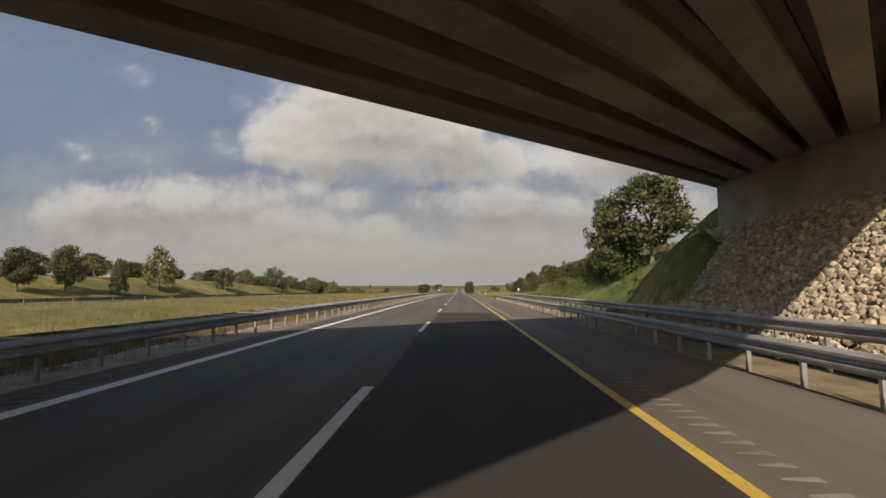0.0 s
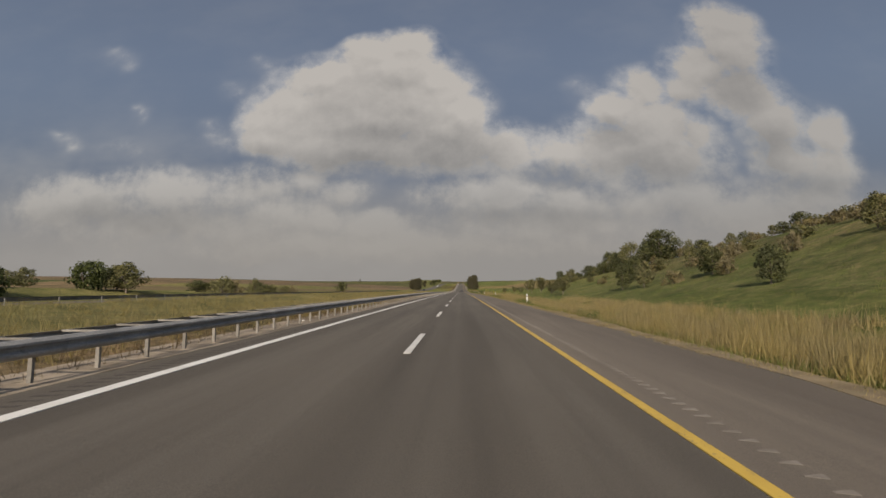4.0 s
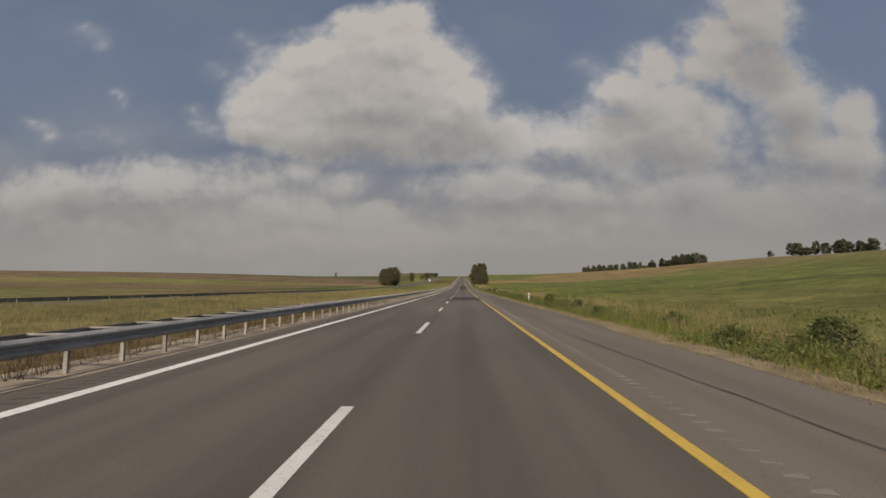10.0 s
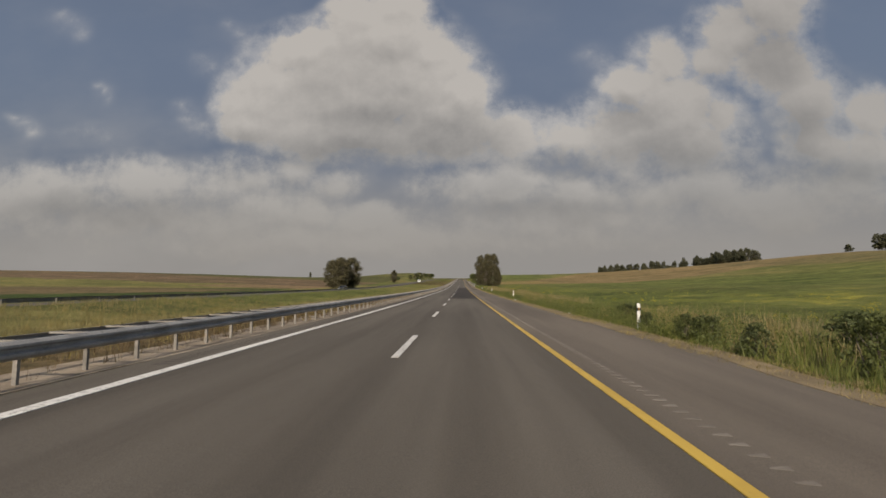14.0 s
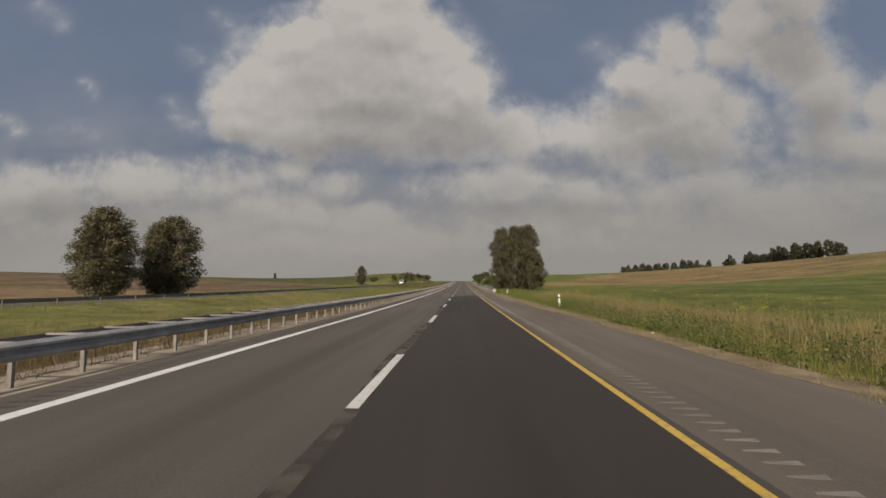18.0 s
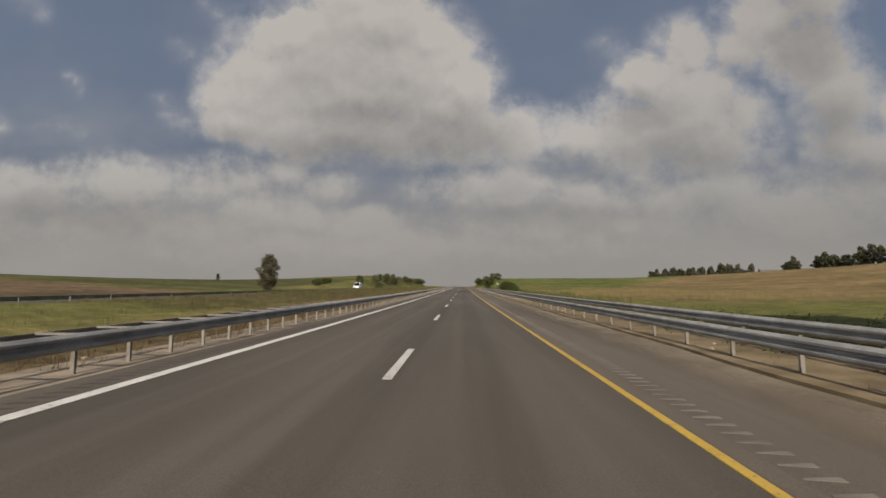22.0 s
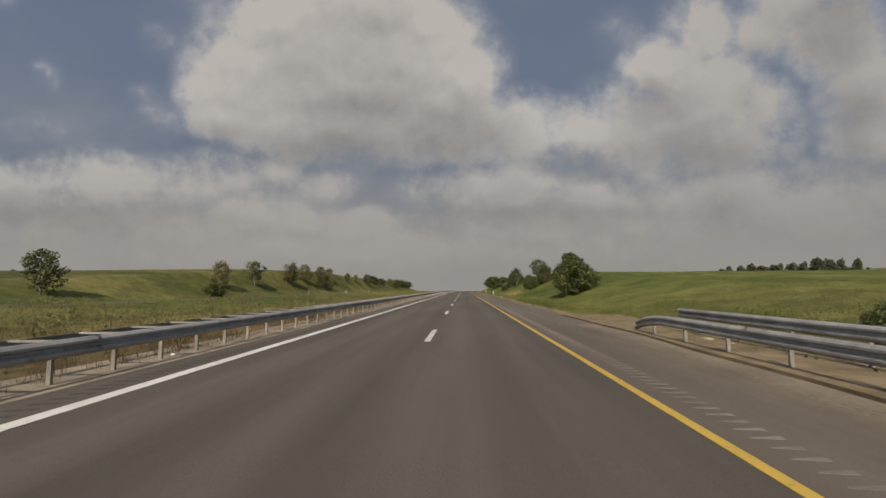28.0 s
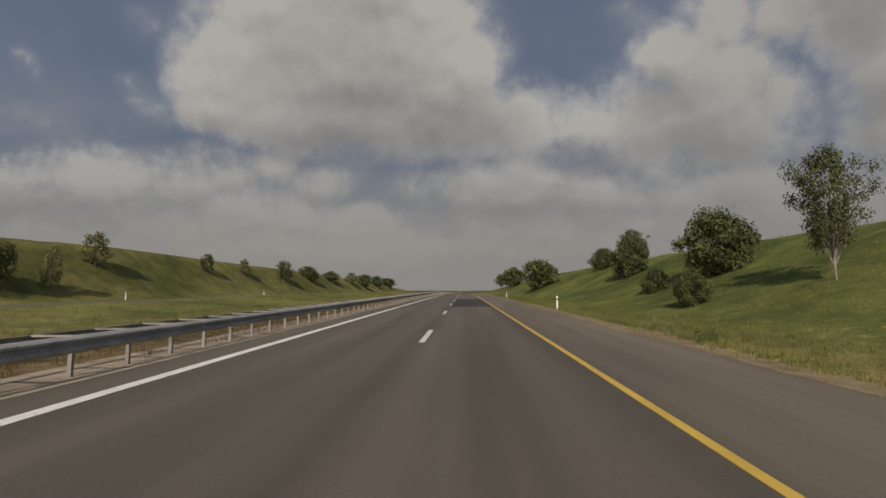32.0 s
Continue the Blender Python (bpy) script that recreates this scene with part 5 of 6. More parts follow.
for x, y, top, w in ((19.4, 863.2, 3.4, 4.9), (16, 1060, 6.0, 6.0), (18, 1110, 6.5, 8.0)):
    grow("tree", x, y, top, w)
grow("sparse", 19.3, 897.3, 4.8, 5.5), grow("sparse", 14.8, 907.7, 3.2, 3.2), grow("sparse", 18.0, 937.5, 4.0, 3.6)
for x, y, top, w in ((8.7, 377.5, -4.9, 1.6), (8.9, 380.3, -4.9, 1.7), (8.6, 388.1, -5.3, 1.1), (9.0, 405, -5.0, 1.6), (9.3, 408.5, -5.0, 1.9), (8.5, 295.4, -3.0, 1.4), (8.3, 302.5, -3.4, 1.1), (8.3, 312, -3.9, 1.1), (8.4, 334, -4.2, 0.9), (8.4, 290, -2.9, 0.8)):
    grow("weed", x, y, top, w, 0.05)

for k in range(15):      # single weed bushes along the verge of the meadow
    y = 300 + 8.6 * k + _r.uniform(-3.5, 3.5)
    x = _r.uniform(6.9, 8.6)
    if 346 < y < 362:
        continue
    grow("weed", x, y, float(land(x, y)) + _r.uniform(0.5, 1.05), _r.uniform(0.8, 1.5), 0.05)
for x, y, h, w in ((6.95, 265.3, 1.35, 0.95), (6.7, 268.0, 0.8, 0.7), (6.9, 270.6, 0.8, 0.7), (7.0, 275.0, 0.6, 0.6), (7.3, 405.9, 1.15, 1.0), (7.5, 404.4, 1.1, 0.9), (6.8, 408.3, 0.8, 0.8), (6.7, 411.3, 0.85, 0.9), (6.9, 414.6, 0.7, 0.7)):
    grow("weed", x, y, float(land(x, y)) + h, w, 0.05)


# ---- grass, reeds and weeds ----
def patchy(x, y, size, seed):
    """Smooth random values from 0 to 1 over the land, in patches of that size."""
    rng = np.random.default_rng(seed)
    grid = rng.random((64, 64))
    u, v = x / size + 1000.3, y / size + 1000.7
    i, j = np.floor(u).astype(int), np.floor(v).astype(int)
    a, b = u - i, v - j
    a, b = a * a * (3 - 2 * a), b * b * (3 - 2 * b)
    g = lambda p, q: grid[(i + p) % 64, (j + q) % 64]
    return (g(0, 0) * (1 - a) + g(1, 0) * a) * (1 - b) + (g(0, 1) * (1 - a) + g(1, 1) * a) * b


def tufts(name, label, n, x0, x1, y0, y1, h0, h1, blades, mat, seed, least=0.0, size=3.0, near=1.0, keep=None, lean=0.55, lift=-0.02):
    """Tufts of thin leaning blades strewn over a strip of the land, thicker where the patches are."""
    rng = np.random.default_rng(seed)
    x, y = x0 + (x1 - x0) * rng.random(n) ** near, rng.uniform(y0, y1, n)
    val = 0.65 * patchy(x, y * 0.5, size, seed) + 0.35 * patchy(x, y, size * 0.3, seed + 50)
    sel = val + rng.normal(scale=0.05, size=n) > least
    if keep is not None:
        sel &= keep(x, y)
    x, y, val = x[sel], y[sel], val[sel]
    n = len(x)
    z = land(x, y) + lift
    H = (h0 + (h1 - h0) * rng.random(n) ** 1.5) * (0.55 + 0.8 * val)
    B = np.repeat(np.arange(n), blades)
    m = len(B)
    an = rng.uniform(0, 2 * np.pi, m)
    out = rng.uniform(0.05, lean, m) * H[B]
    w = rng.uniform(0.004, 0.009, m) * (1 + 0.6 * H[B])
    hb = H[B] * rng.uniform(0.45, 1.15, m)
    base = np.stack([x[B] + rng.normal(scale=0.09, size=m), y[B] + rng.normal(scale=0.09, size=m), z[B]], 1)
    d = np.stack([np.cos(an), np.sin(an), np.zeros(m)], 1)
    turn = an + rng.uniform(0, np.pi, m)
    s = np.stack([np.cos(turn), np.sin(turn), np.zeros(m)], 1) * w[:, None]
    tip = base + d * out[:, None] + np.array([0, 0, 1.0]) * hb[:, None]
    v = np.stack([base - s, base + s, tip], 1).reshape(-1, 3)
    me = bpy.data.meshes.new(name)
    me.vertices.add(len(v))
    me.vertices.foreach_set("co", v.astype(np.float32).reshape(-1))
    me.loops.add(3 * m)
    me.loops.foreach_set("vertex_index", np.arange(3 * m, dtype=np.int32))
    me.polygons.add(m)
    me.polygons.foreach_set("loop_start", np.arange(0, 3 * m, 3, dtype=np.int32))
    me.update(calc_edges=True)
    tagged(part(name, me, MAT[mat]), label, "grass", kind="stuff")


def weeds(n, x0, x1, y0, y1, h0, h1, seed, mat="leaf_weed", least=0.45, leaf=0.075, per=46, name="verge_weeds", label="low leafy dark-green weeds at the edge of the verge"):
    """Low leafy clumps along the verge, all one growth."""
    rng = np.random.default_rng(seed)
    x, y = x0 + (x1 - x0) * rng.random(n) ** 1.3, rng.uniform(y0, y1, n)
    sel = patchy(x, y * 0.4, 2.6, seed) > least
    x, y = x[sel], y[sel]
    h = rng.uniform(h0, h1, len(x))
    r = h * rng.uniform(0.45, 0.8, len(x))
    c = np.stack([x, y, land(x, y) + h * 0.5], 1)
    part_ob = part(name, leaf_mesh(name, c, np.stack([r, r, h * 0.55], 1), len(x) * per, leaf, seed + 1, 0.0, 0.3), MAT[mat])
    tagged(part_ob, label, "weeds", kind="stuff")


MAT["leaf_weed"] = leaf_material("weed_leaves", (0.062, 0.078, 0.026), (0.165, 0.178, 0.062))
MAT["flower"] = leaf_material("yellow_flowers", (0.38, 0.30, 0.02), (0.55, 0.46, 0.05))
MAT["blade_rust"] = leaf_material("rusty_dry_weeds", (0.075, 0.053, 0.03), (0.18, 0.128, 0.072))
G, D = "mixed green grass along the shoulder", "straw-coloured dry grass along the verge"
tufts("verge_grass", G, 24000, 6.25, 10.5, 60, 600, 0.15, 0.42, 7, "blade", 3, near=1.4)
tufts("verge_grass", G, 9000, 8.3, 13, 600, 810, 0.2, 0.5, 8, "blade", 4, near=1.4)
tufts("verge_grass", G, 11000, 6.6, 9.5, 795, 1000, 0.1, 0.28, 8, "blade", 5, near=1.4)
tufts("straw_grass", D, 9000, 6.6, 12.5, 70, 165, 0.3, 0.75, 9, "blade_dry", 72, least=0.25, size=6.0, lean=0.6)
tufts("straw_grass", D, 16000, 6.3, 9.8, 66, 282, 0.25, 0.7, 9, "blade_dry", 6, least=0.46, size=5.0, near=0.9, lean=0.6)
tufts("straw_grass", D, 5500, 7.3, 12.5, 290, 525, 0.35, 0.9, 9, "blade_dry", 7, least=0.58, size=4.0, lean=0.6)
tufts("straw_grass", D, 3600, 6.9, 9.2, 158, 262, 0.5, 1.0, 9, "blade_dry", 81, least=0.5, size=3.0, lean=0.5)
tufts("straw_grass", "dense clump of tall dry grass in the meadow verge", 700, 9.0, 12.0, 346.5, 355, 0.5, 1.0, 10, "blade_dry", 82, lean=0.5)
tufts("straw_grass", "belt of tall dry grass at the foot of the bank", 1500, 9.0, 11.6, 866, 885, 0.3, 0.65, 9, "blade_dry", 83, least=0.35, lean=0.5)
tufts("straw_grass", D, 2600, 7.2, 10.5, 498, 560, 0.4, 0.85, 9, "blade_dry", 86, least=0.48, size=4.0, lean=0.5)
tufts("straw_grass", D, 1500, 7.6, 10.0, 262, 302, 0.35, 0.75, 9, "blade_dry", 87, least=0.4, size=4.0, lean=0.5)
tufts("straw_grass", D, 1300, 7.8, 10.5, 326, 346, 0.4, 0.85, 9, "blade_dry", 88, least=0.42, size=3.5, lean=0.5)
tufts("straw_grass", D, 900, 6.8, 9.5, 800, 1000, 0.2, 0.5, 8, "blade_dry", 17, least=0.58)
tufts("straw_grass", "knee-high dry grass at the edge of the stubble field", 9000, 15, 62, 650, 790, 0.35, 0.9, 8, "blade_dry", 8, least=0.3, size=6.0, lean=0.35, keep=lambda x, y: (y - 0.45 * x > 652) & (y - 1.5 * x < 695))
tufts("median_grass", "dry grass on the median", 30000, -28, -8.3, -10, 440, 0.25, 0.6, 7, "blade_olive", 9, least=0.3, size=5.0)
tufts("median_grass", "mixed green and dry grass on the median", 24000, -28, -10.0, -10, 1000, 0.2, 0.5, 7, "blade", 10, size=5.0, keep=lambda x, y: ((y > 430) & (y < 650)) | (y > 800))
tufts("median_grass", "olive and brown scrub grass on the median", 7000, -28, -10, 645, 808, 0.25, 0.7, 7, "blade_rust", 21, size=4.0)
tufts("rail_weeds", "rusty dry weeds under the median guardrail", 34000, -10.0, -7.3, -20, 1000, 0.15, 0.55, 7, "blade_rust", 12, least=0.36, size=2.0)
tufts("rail_weeds", "low straw-coloured weeds under the median guardrail", 2600, -9.2, -6.9, -20, 1000, 0.12, 0.4, 7, "blade_dry", 18, least=0.6, size=2.5)
tufts("edge_grass", "short tufts creeping over the gravel at the shoulder", 11000, 5.8, 6.7, 60, 1000, 0.04, 0.22, 7, "blade", 19, least=0.46, size=1.6, lift=0.04)
tufts("edge_grass", "short dry tufts creeping over the gravel at the shoulder", 16000, 5.42, 6.5, 60, 1000, 0.03, 0.14, 7, "blade_dry", 20, least=0.45, size=1.4, lift=0.05, lean=1.0)
tufts("bank_grass", "short green grass on the bank", 20000, 8, 30, 790, 980, 0.08, 0.3, 6, "blade", 13, size=2.5)
tufts("bank_grass", "short green grass on the bank", 15000, 9, 34, 20, 300, 0.08, 0.28, 6, "blade", 14, keep=lambda x, y: y > 0.7 * x + 14)
tufts("meadow_grass", "green grass of the meadow", 17000, 10, 34, 290, 660, 0.12, 0.34, 6, "blade", 15, size=6.0)
weeds(1500, 7.2, 17, 20, 74, 0.2, 0.6, 75, least=0.4, leaf=0.08, per=34, name="bank_weeds", label="rough green weeds on the bank beside the bridge")
weeds(1500, 6.3, 8.2, 70, 284, 0.2, 0.5, 61, least=0.58, leaf=0.06)
weeds(4000, 6.25, 9.4, 284, 548, 0.25, 0.65, 62, least=0.36, leaf=0.065, per=24)
tufts("verge_grass", "tall pale green grass at the edge of the sandy verge", 7000, 6.5, 12, 540, 616, 0.35, 0.8, 9, "blade", 73, lean=0.6)
weeds(2200, 8.5, 16, 300, 610, 0.25, 0.6, 68, least=0.45, leaf=0.09, per=20, mat="blade", name="meadow_weeds", label="taller clumps of pale green weeds in the meadow")
tufts("straw_grass", D, 5200, 8.3, 14, 462, 580, 0.45, 0.9, 9, "blade_dry", 71, least=0.42, size=6.0, lean=0.6)
tufts("verge_grass", G, 10000, 6.3, 10.5, 284, 600, 0.3, 0.7, 8, "blade", 67, least=0.45)
weeds(1900, 6.5, 7.7, 288, 425, 0.3, 0.7, 84, least=0.45, leaf=0.055, per=40)
tufts("edge_grass", "matted dry grass lying over the gravel beside the shoulder", 15000, 5.45, 6.35, 74, 545, 0.02, 0.1, 8, "blade_dry", 85, least=0.36, size=1.2, lean=1.6, lift=0.055)
weeds(1800, 6.2, 8.4, 800, 1000, 0.12, 0.32, 63, least=0.5, leaf=0.05, per=40)
weeds(2600, 6.9, 17, 612, 800, 0.3, 0.8, 64, least=0.45, per=30)
weeds(2200, -28, -9, 665, 860, 0.3, 0.9, 65, least=0.42, leaf=0.085, name="median_weeds", label="dark olive scrub and weeds on the median", mat="leaf_pale")
weeds(600, 15, 30, 335, 600, 0.3, 0.6, 66, mat="flower", least=0.55, leaf=0.05, per=26, name="yellow_flowers", label="patches of small yellow flowers in the meadow")


# ---- marker posts, signs, masts ----
def marker_post():
    ob = tagged(new("marker_post"), "white plastic marker post with a black band beside the shoulder", "marker post", "marker posts")
    bm = bmesh.new()
    vs = box(bm, -0.06, 0.06, -0.03, 0.03, -0.2, 1.0)
    for v in vs:
        if v.co.z > 0.9 and v.co.x > 0:
            v.co.z -= 0.05
    bmesh.ops.bevel(bm, geom=[e for e in bm.edges], offset=0.012, segments=2, affect="EDGES")
    part("body", bm, MAT["white_plastic"], ob)
    bm = bmesh.new()
    box(bm, -0.063, 0.063, -0.033, 0.033, 0.70, 0.82)
    part("band", bm, MAT["black_plastic"], ob)
    bm = bmesh.new()
    box(bm, -0.02, 0.02, -0.04, -0.034, 0.73, 0.81, 0.002)
    part("reflector", bm, MAT["red"], ob)
    return ob


post0 = marker_post()
spots = [119, 161, 204, 246, 289, 330, 371, 415, 456, 497.4, 541.5, 578] + [886, 923, 963]
for k, y in enumerate(spots):
    m = pose(6.75, y, float(land(6.75, y)), 0, 1.5 * math.sin(k), 6 * math.sin(3.0 * k))
    if k == 0:
        post0.matrix_basis = m
    else:
        copy_thing(post0, m)
for y in (905, 945, 985):
    copy_thing(post0, pose(-44.3, y, float(land(-44.3, y)), 0, 0, 0))


def small_sign(name, label, x, y, w, h, top, mat, header=None):
    ob = tagged(new(name), label, "sign")
    ob.matrix_basis = pose(x, y, float(land(x, y)), 0, 0, 3)
    bm = bmesh.new()
    bmesh.ops.create_cone(bm, segments=10, radius1=0.03, radius2=0.03, depth=top + 0.3, cap_ends=True)
    bmesh.ops.translate(bm, verts=bm.verts, vec=(0, 0.03, top / 2 - 0.15))
    part("pole", bm, MAT["post"], ob)
    bm = bmesh.new()
    box(bm, -w / 2, w / 2, -0.025, -0.004, top - h, top + 0.02, 0.004)
    part("plate", bm, mat, ob)
    if header is not None:
        bm = bmesh.new()
        box(bm, -w / 2 + 0.01, w / 2 - 0.01, -0.030, -0.026, top - h * 0.32, top + 0.01)
        part("header_band", bm, header, ob)
    bm = bmesh.new()
    for i in ((1, 2) if header is not None else range(3)):
        z = top - h * (0.25 + 0.25 * i)
        box(bm, -w * 0.36, w * (0.3 - 0.1 * i), -0.030, -0.026, z - 0.02, z + 0.02)
    part("marks", bm, MAT["black_plastic"], ob)


MAT["blue_sign"] = surface("blue_sign_sheet", (0.03, 0.10, 0.3), (0.04, 0.13, 0.36), 3, 0.4, 40, 0.0005)
small_sign("marker_sign", "small white rectangular plate on a post in the grass", 14, 107.2, 0.32, 0.55, 1.0, MAT["white_plastic"])
small_sign("road_sign", "white plate with a blue band and dark bars behind the guardrail", 13.5, 789.3, 0.8, 0.62, 2.2, MAT["white_plastic"], MAT["blue_sign"])


def end_panel():
    """The striped panel at the start of the shoulder guardrail."""
    ob = tagged(new("hazard_panel"), "square panel with black and white slanting stripes at the guardrail's end", "sign")
    ob.matrix_basis = on_road(5.6, 589.7)
    bm = bmesh.new()
    box(bm, -0.24, 0.24, -0.02, 0.0, 0.23, 0.73, 0.004)
    part("panel", bm, MAT["white_plastic"], ob)
    for i in range(4):      # cut to the panel's square
        pts = []
        for c in (-0.36 + 0.21 * i, -0.26 + 0.21 * i):
            ends = [(e, 0.48 - (c - e)) for e in (max(-0.23, c - 0.24), min(0.23, c + 0.24))]
            pts.append(ends[::-1] if pts else ends)
        bm = bmesh.new()
        bm.faces.new([bm.verts.new((e, -0.024, z)) for row in pts for e, z in row])
        bmesh.ops.solidify(bm, geom=bm.faces[:], thickness=0.003)
        part("stripe", bm, MAT["black_plastic"], ob)


end_panel()


def pylon(x, y, height):
    ob = tagged(new("power_pylon"), "grey steel lattice power mast behind the wooded hill", "pylon")
    z = float(land(x, y))
    ob.matrix_basis = pose(x, y, z, 0, 0, 20)
    h = height - z

    def leg(sx, sy):
        v, f = [], []
        tube(v, f, [(sx * 1.6, sy * 1.6, -0.3), (sx * 0.45, sy * 0.45, h * 0.7), (sx * 0.2, sy * 0.2, h)], (0.07, 0.05, 0.035), 4)
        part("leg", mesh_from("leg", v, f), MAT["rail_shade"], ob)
    for sx in (-1, 1):
        for sy in (-1, 1):
            leg(sx, sy)
    v, f = [], []
    for i in range(12):
        a, b = i / 12, (i + 1) / 12
        wa, wb = 1.6 - 1.4 * a ** 0.8, 1.6 - 1.4 * b ** 0.8
        for s in (-1, 1):
            tube(v, f, [(-wa, s * wa, a * h), (wb, s * wb, b * h)], (0.018, 0.018), 4)
            tube(v, f, [(s * wa, wa, a * h), (s * wb, -wb, b * h)], (0.018, 0.018), 4)
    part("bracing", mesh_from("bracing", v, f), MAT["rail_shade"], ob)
    for zz, half in ((h - 0.2, 2.2), (h - 4.0, 1.9), (h - 8.0, 2.4)):
        v, f = [], []
        tube(v, f, [(-half, 0, zz), (0, 0, zz + 0.25), (half, 0, zz)], (0.05, 0.09, 0.05), 4)
        part("cross_arm", mesh_from("cross_arm", v, f), MAT["rail_shade"], ob)


pylon(85, 166.6, 38.2)
_m = tagged(new("radio_mast"), "thin grey mast on the road's horizon", "mast")
_m.matrix_basis = pose(40, 1500, float(land(40, 1500)), 0, 0, 0)
_v, _f = [], []
tube(_v, _f, [(0, 0, -1), (0, 0, 14), (0, 0, 32)], (0.5, 0.4, 0.25), 8)
part("pole", mesh_from("pole", _v, _f), MAT["galv"], _m)
_v, _f = [], []
tube(_v, _f, [(-1.2, 0, 27), (1.2, 0, 27)], (0.15, 0.15), 5)
part("cross_arm", mesh_from("cross_arm", _v, _f), MAT["galv"], _m)


# ---- the rumble strip outside the yellow line ----
def rumble():
    strip = tagged(new("rumble_strip"), "row of short grooves milled into the shoulder beside the yellow line", "rumble strip")
    v = [(-0.10, -0.01, 0.001), (0.12, -0.05, 0.001), (0.12, 0.03, 0.010), (-0.10, 0.012, 0.004), (0.12, 0.04, -0.01), (-0.10, 0.018, -0.01), (0.12, -0.05, -0.01), (-0.10, -0.01, -0.01)]
    f = [(0, 1, 2, 3), (3, 2, 4, 5), (0, 7, 6, 1), (1, 6, 4, 2), (0, 3, 5, 7)]
    me = mesh_from("groove", v, f)
    ys = np.arange(-6.0, 850.0, 0.29)
    wide = lambda y: 1.45 if y < 45 or 470 < y < 640 or y > 745 else 0.78
    near = [y for y in ys if 170 < y < 256]
    for y in near:
        part("groove", me, MAT["groove"], strip, at=on_road(2.78, y))
    rest = [y for y in ys if not 170 < y < 256 and (440 < y < 660 or math.sin(y * 0.05) + math.sin(y * 0.021) > -1.3)]
    ob = part("grooves_joined", joined(me, [on_road(2.74, y) @ Matrix.Diagonal((wide(y), 1, 1, 1)) for y in rest], "grooves_joined"), MAT["groove"], strip)
    ob["kind"] = "stuff"
    left = tagged(new("rumble_strip"), "row of dark grooves milled outside the white line", "rumble strip")
    bm = bmesh.new()
    box(bm, -0.17, 0.17, -0.05, 0.05, -0.01, 0.003)
    for v in bm.verts:
        v.co.y += 0.25 * v.co.x
    dark = bpy.data.meshes.new("groove")
    bm.to_mesh(dark)
    bm.free()
    rows = [y for y in np.arange(4.0, 930.0, 0.3) if patchy(np.array([0.0]), np.array([y]), 35.0, 77)[0] > 0.3]
    for y in rows:
        if 318 < y < 372:
            part("groove", dark, MAT["seam"], left, at=on_road(-6.05, y))
    ob = part("grooves_joined", joined(dark, [on_road(-6.05, y) for y in rows if not 318 < y < 372], "grooves_joined"), MAT["seam"], left)
    ob["kind"] = "stuff"


rumble()


# ---- small things on and beside the road ----


def crack(x0, y0, pts, w=0.035, label="tar-filled crack in the asphalt", gaps=0.0):
    """A thin dark seam that wanders over the asphalt, broken in places."""
    v, f = [], []
    r = random.Random(int(y0 * 10))
    for (ax, ay), (bx, by) in zip(pts, pts[1:]):
        if r.random() < gaps:
            continue
        n = len(v)
        for i in range(4):
            t = i / 3
            x, y = x0 + ax + (bx - ax) * t + r.uniform(-0.5, 0.5) * w, y0 + ay + (by - ay) * t
            ww = w * r.uniform(0.3, 0.65)
            z = float(road_z(y)) + 0.0125
            v += [(x - ww, y, z), (x + ww, y, z)]
            if i:
                k = n + 2 * i
                f.append((k - 2, k - 1, k + 1, k))
    part("crack", mesh_from("crack", v, f), MAT["seam"], road, label)


def wander(n, step, bend, seed):
    r, x, out = random.Random(seed), 0.0, []
    for i in range(n):
        out.append((x, i * step))
        x += r.uniform(-bend, bend)
    return out


crack(0.13, 700, wander(26, 1.0, 0.03, 1), 0.03, gaps=0.25)
crack(0.36, 699, wander(22, 1.0, 0.03, 2), 0.03, gaps=0.35)
crack(4.3, 284.5, [(-0.055 * i + 0.03 * math.sin(2.1 * i), i) for i in range(15)], 0.03)
crack(4.6, 262, wander(24, 1.0, 0.12, 4), 0.012)


def splash(x, y, size, seed, mat="white_line"):
    """A flat blot of spilt paint on the road."""
    r = random.Random(seed)
    n = 14
    z = float(road_z(y)) + 0.0125
    v = [(x, y, z)]
    for i in range(n):
        a = 2 * math.pi * i / n
        rr = size * r.uniform(0.3, 1.0)
        v.append((x + 0.4 * rr * math.cos(a), y + rr * math.sin(a), float(road_z(y + rr * math.sin(a))) + 0.0125))
    part("paint_splash", mesh_from("paint_splash", v, [(0, 1 + i, 1 + (i + 1) % n) for i in range(n)]), MAT[mat], road, "spilt white paint blot")


for k, (x, y, s) in enumerate(((0.46, 570.1, 0.17), (0.50, 569.65, 0.13), (0.44, 569.3, 0.1), (0.24, 570.9, 0.14), (0.26, 571.5, 0.1), (0.27, 573.4, 0.16), (0.22, 575.6, 0.15), (0.05, 579, 0.18), (0.16, 580.2, 0.22), (0.0, 541.0, 0.16), (0.05, 543.6, 0.1), (-0.9, 554.0, 0.2), (0.9, 490.5, 0.09), (1.0, 491.4, 0.07), (1.05, 493, 0.07), (-0.7, 486.2, 0.06))):
    splash(x, y, s, k)


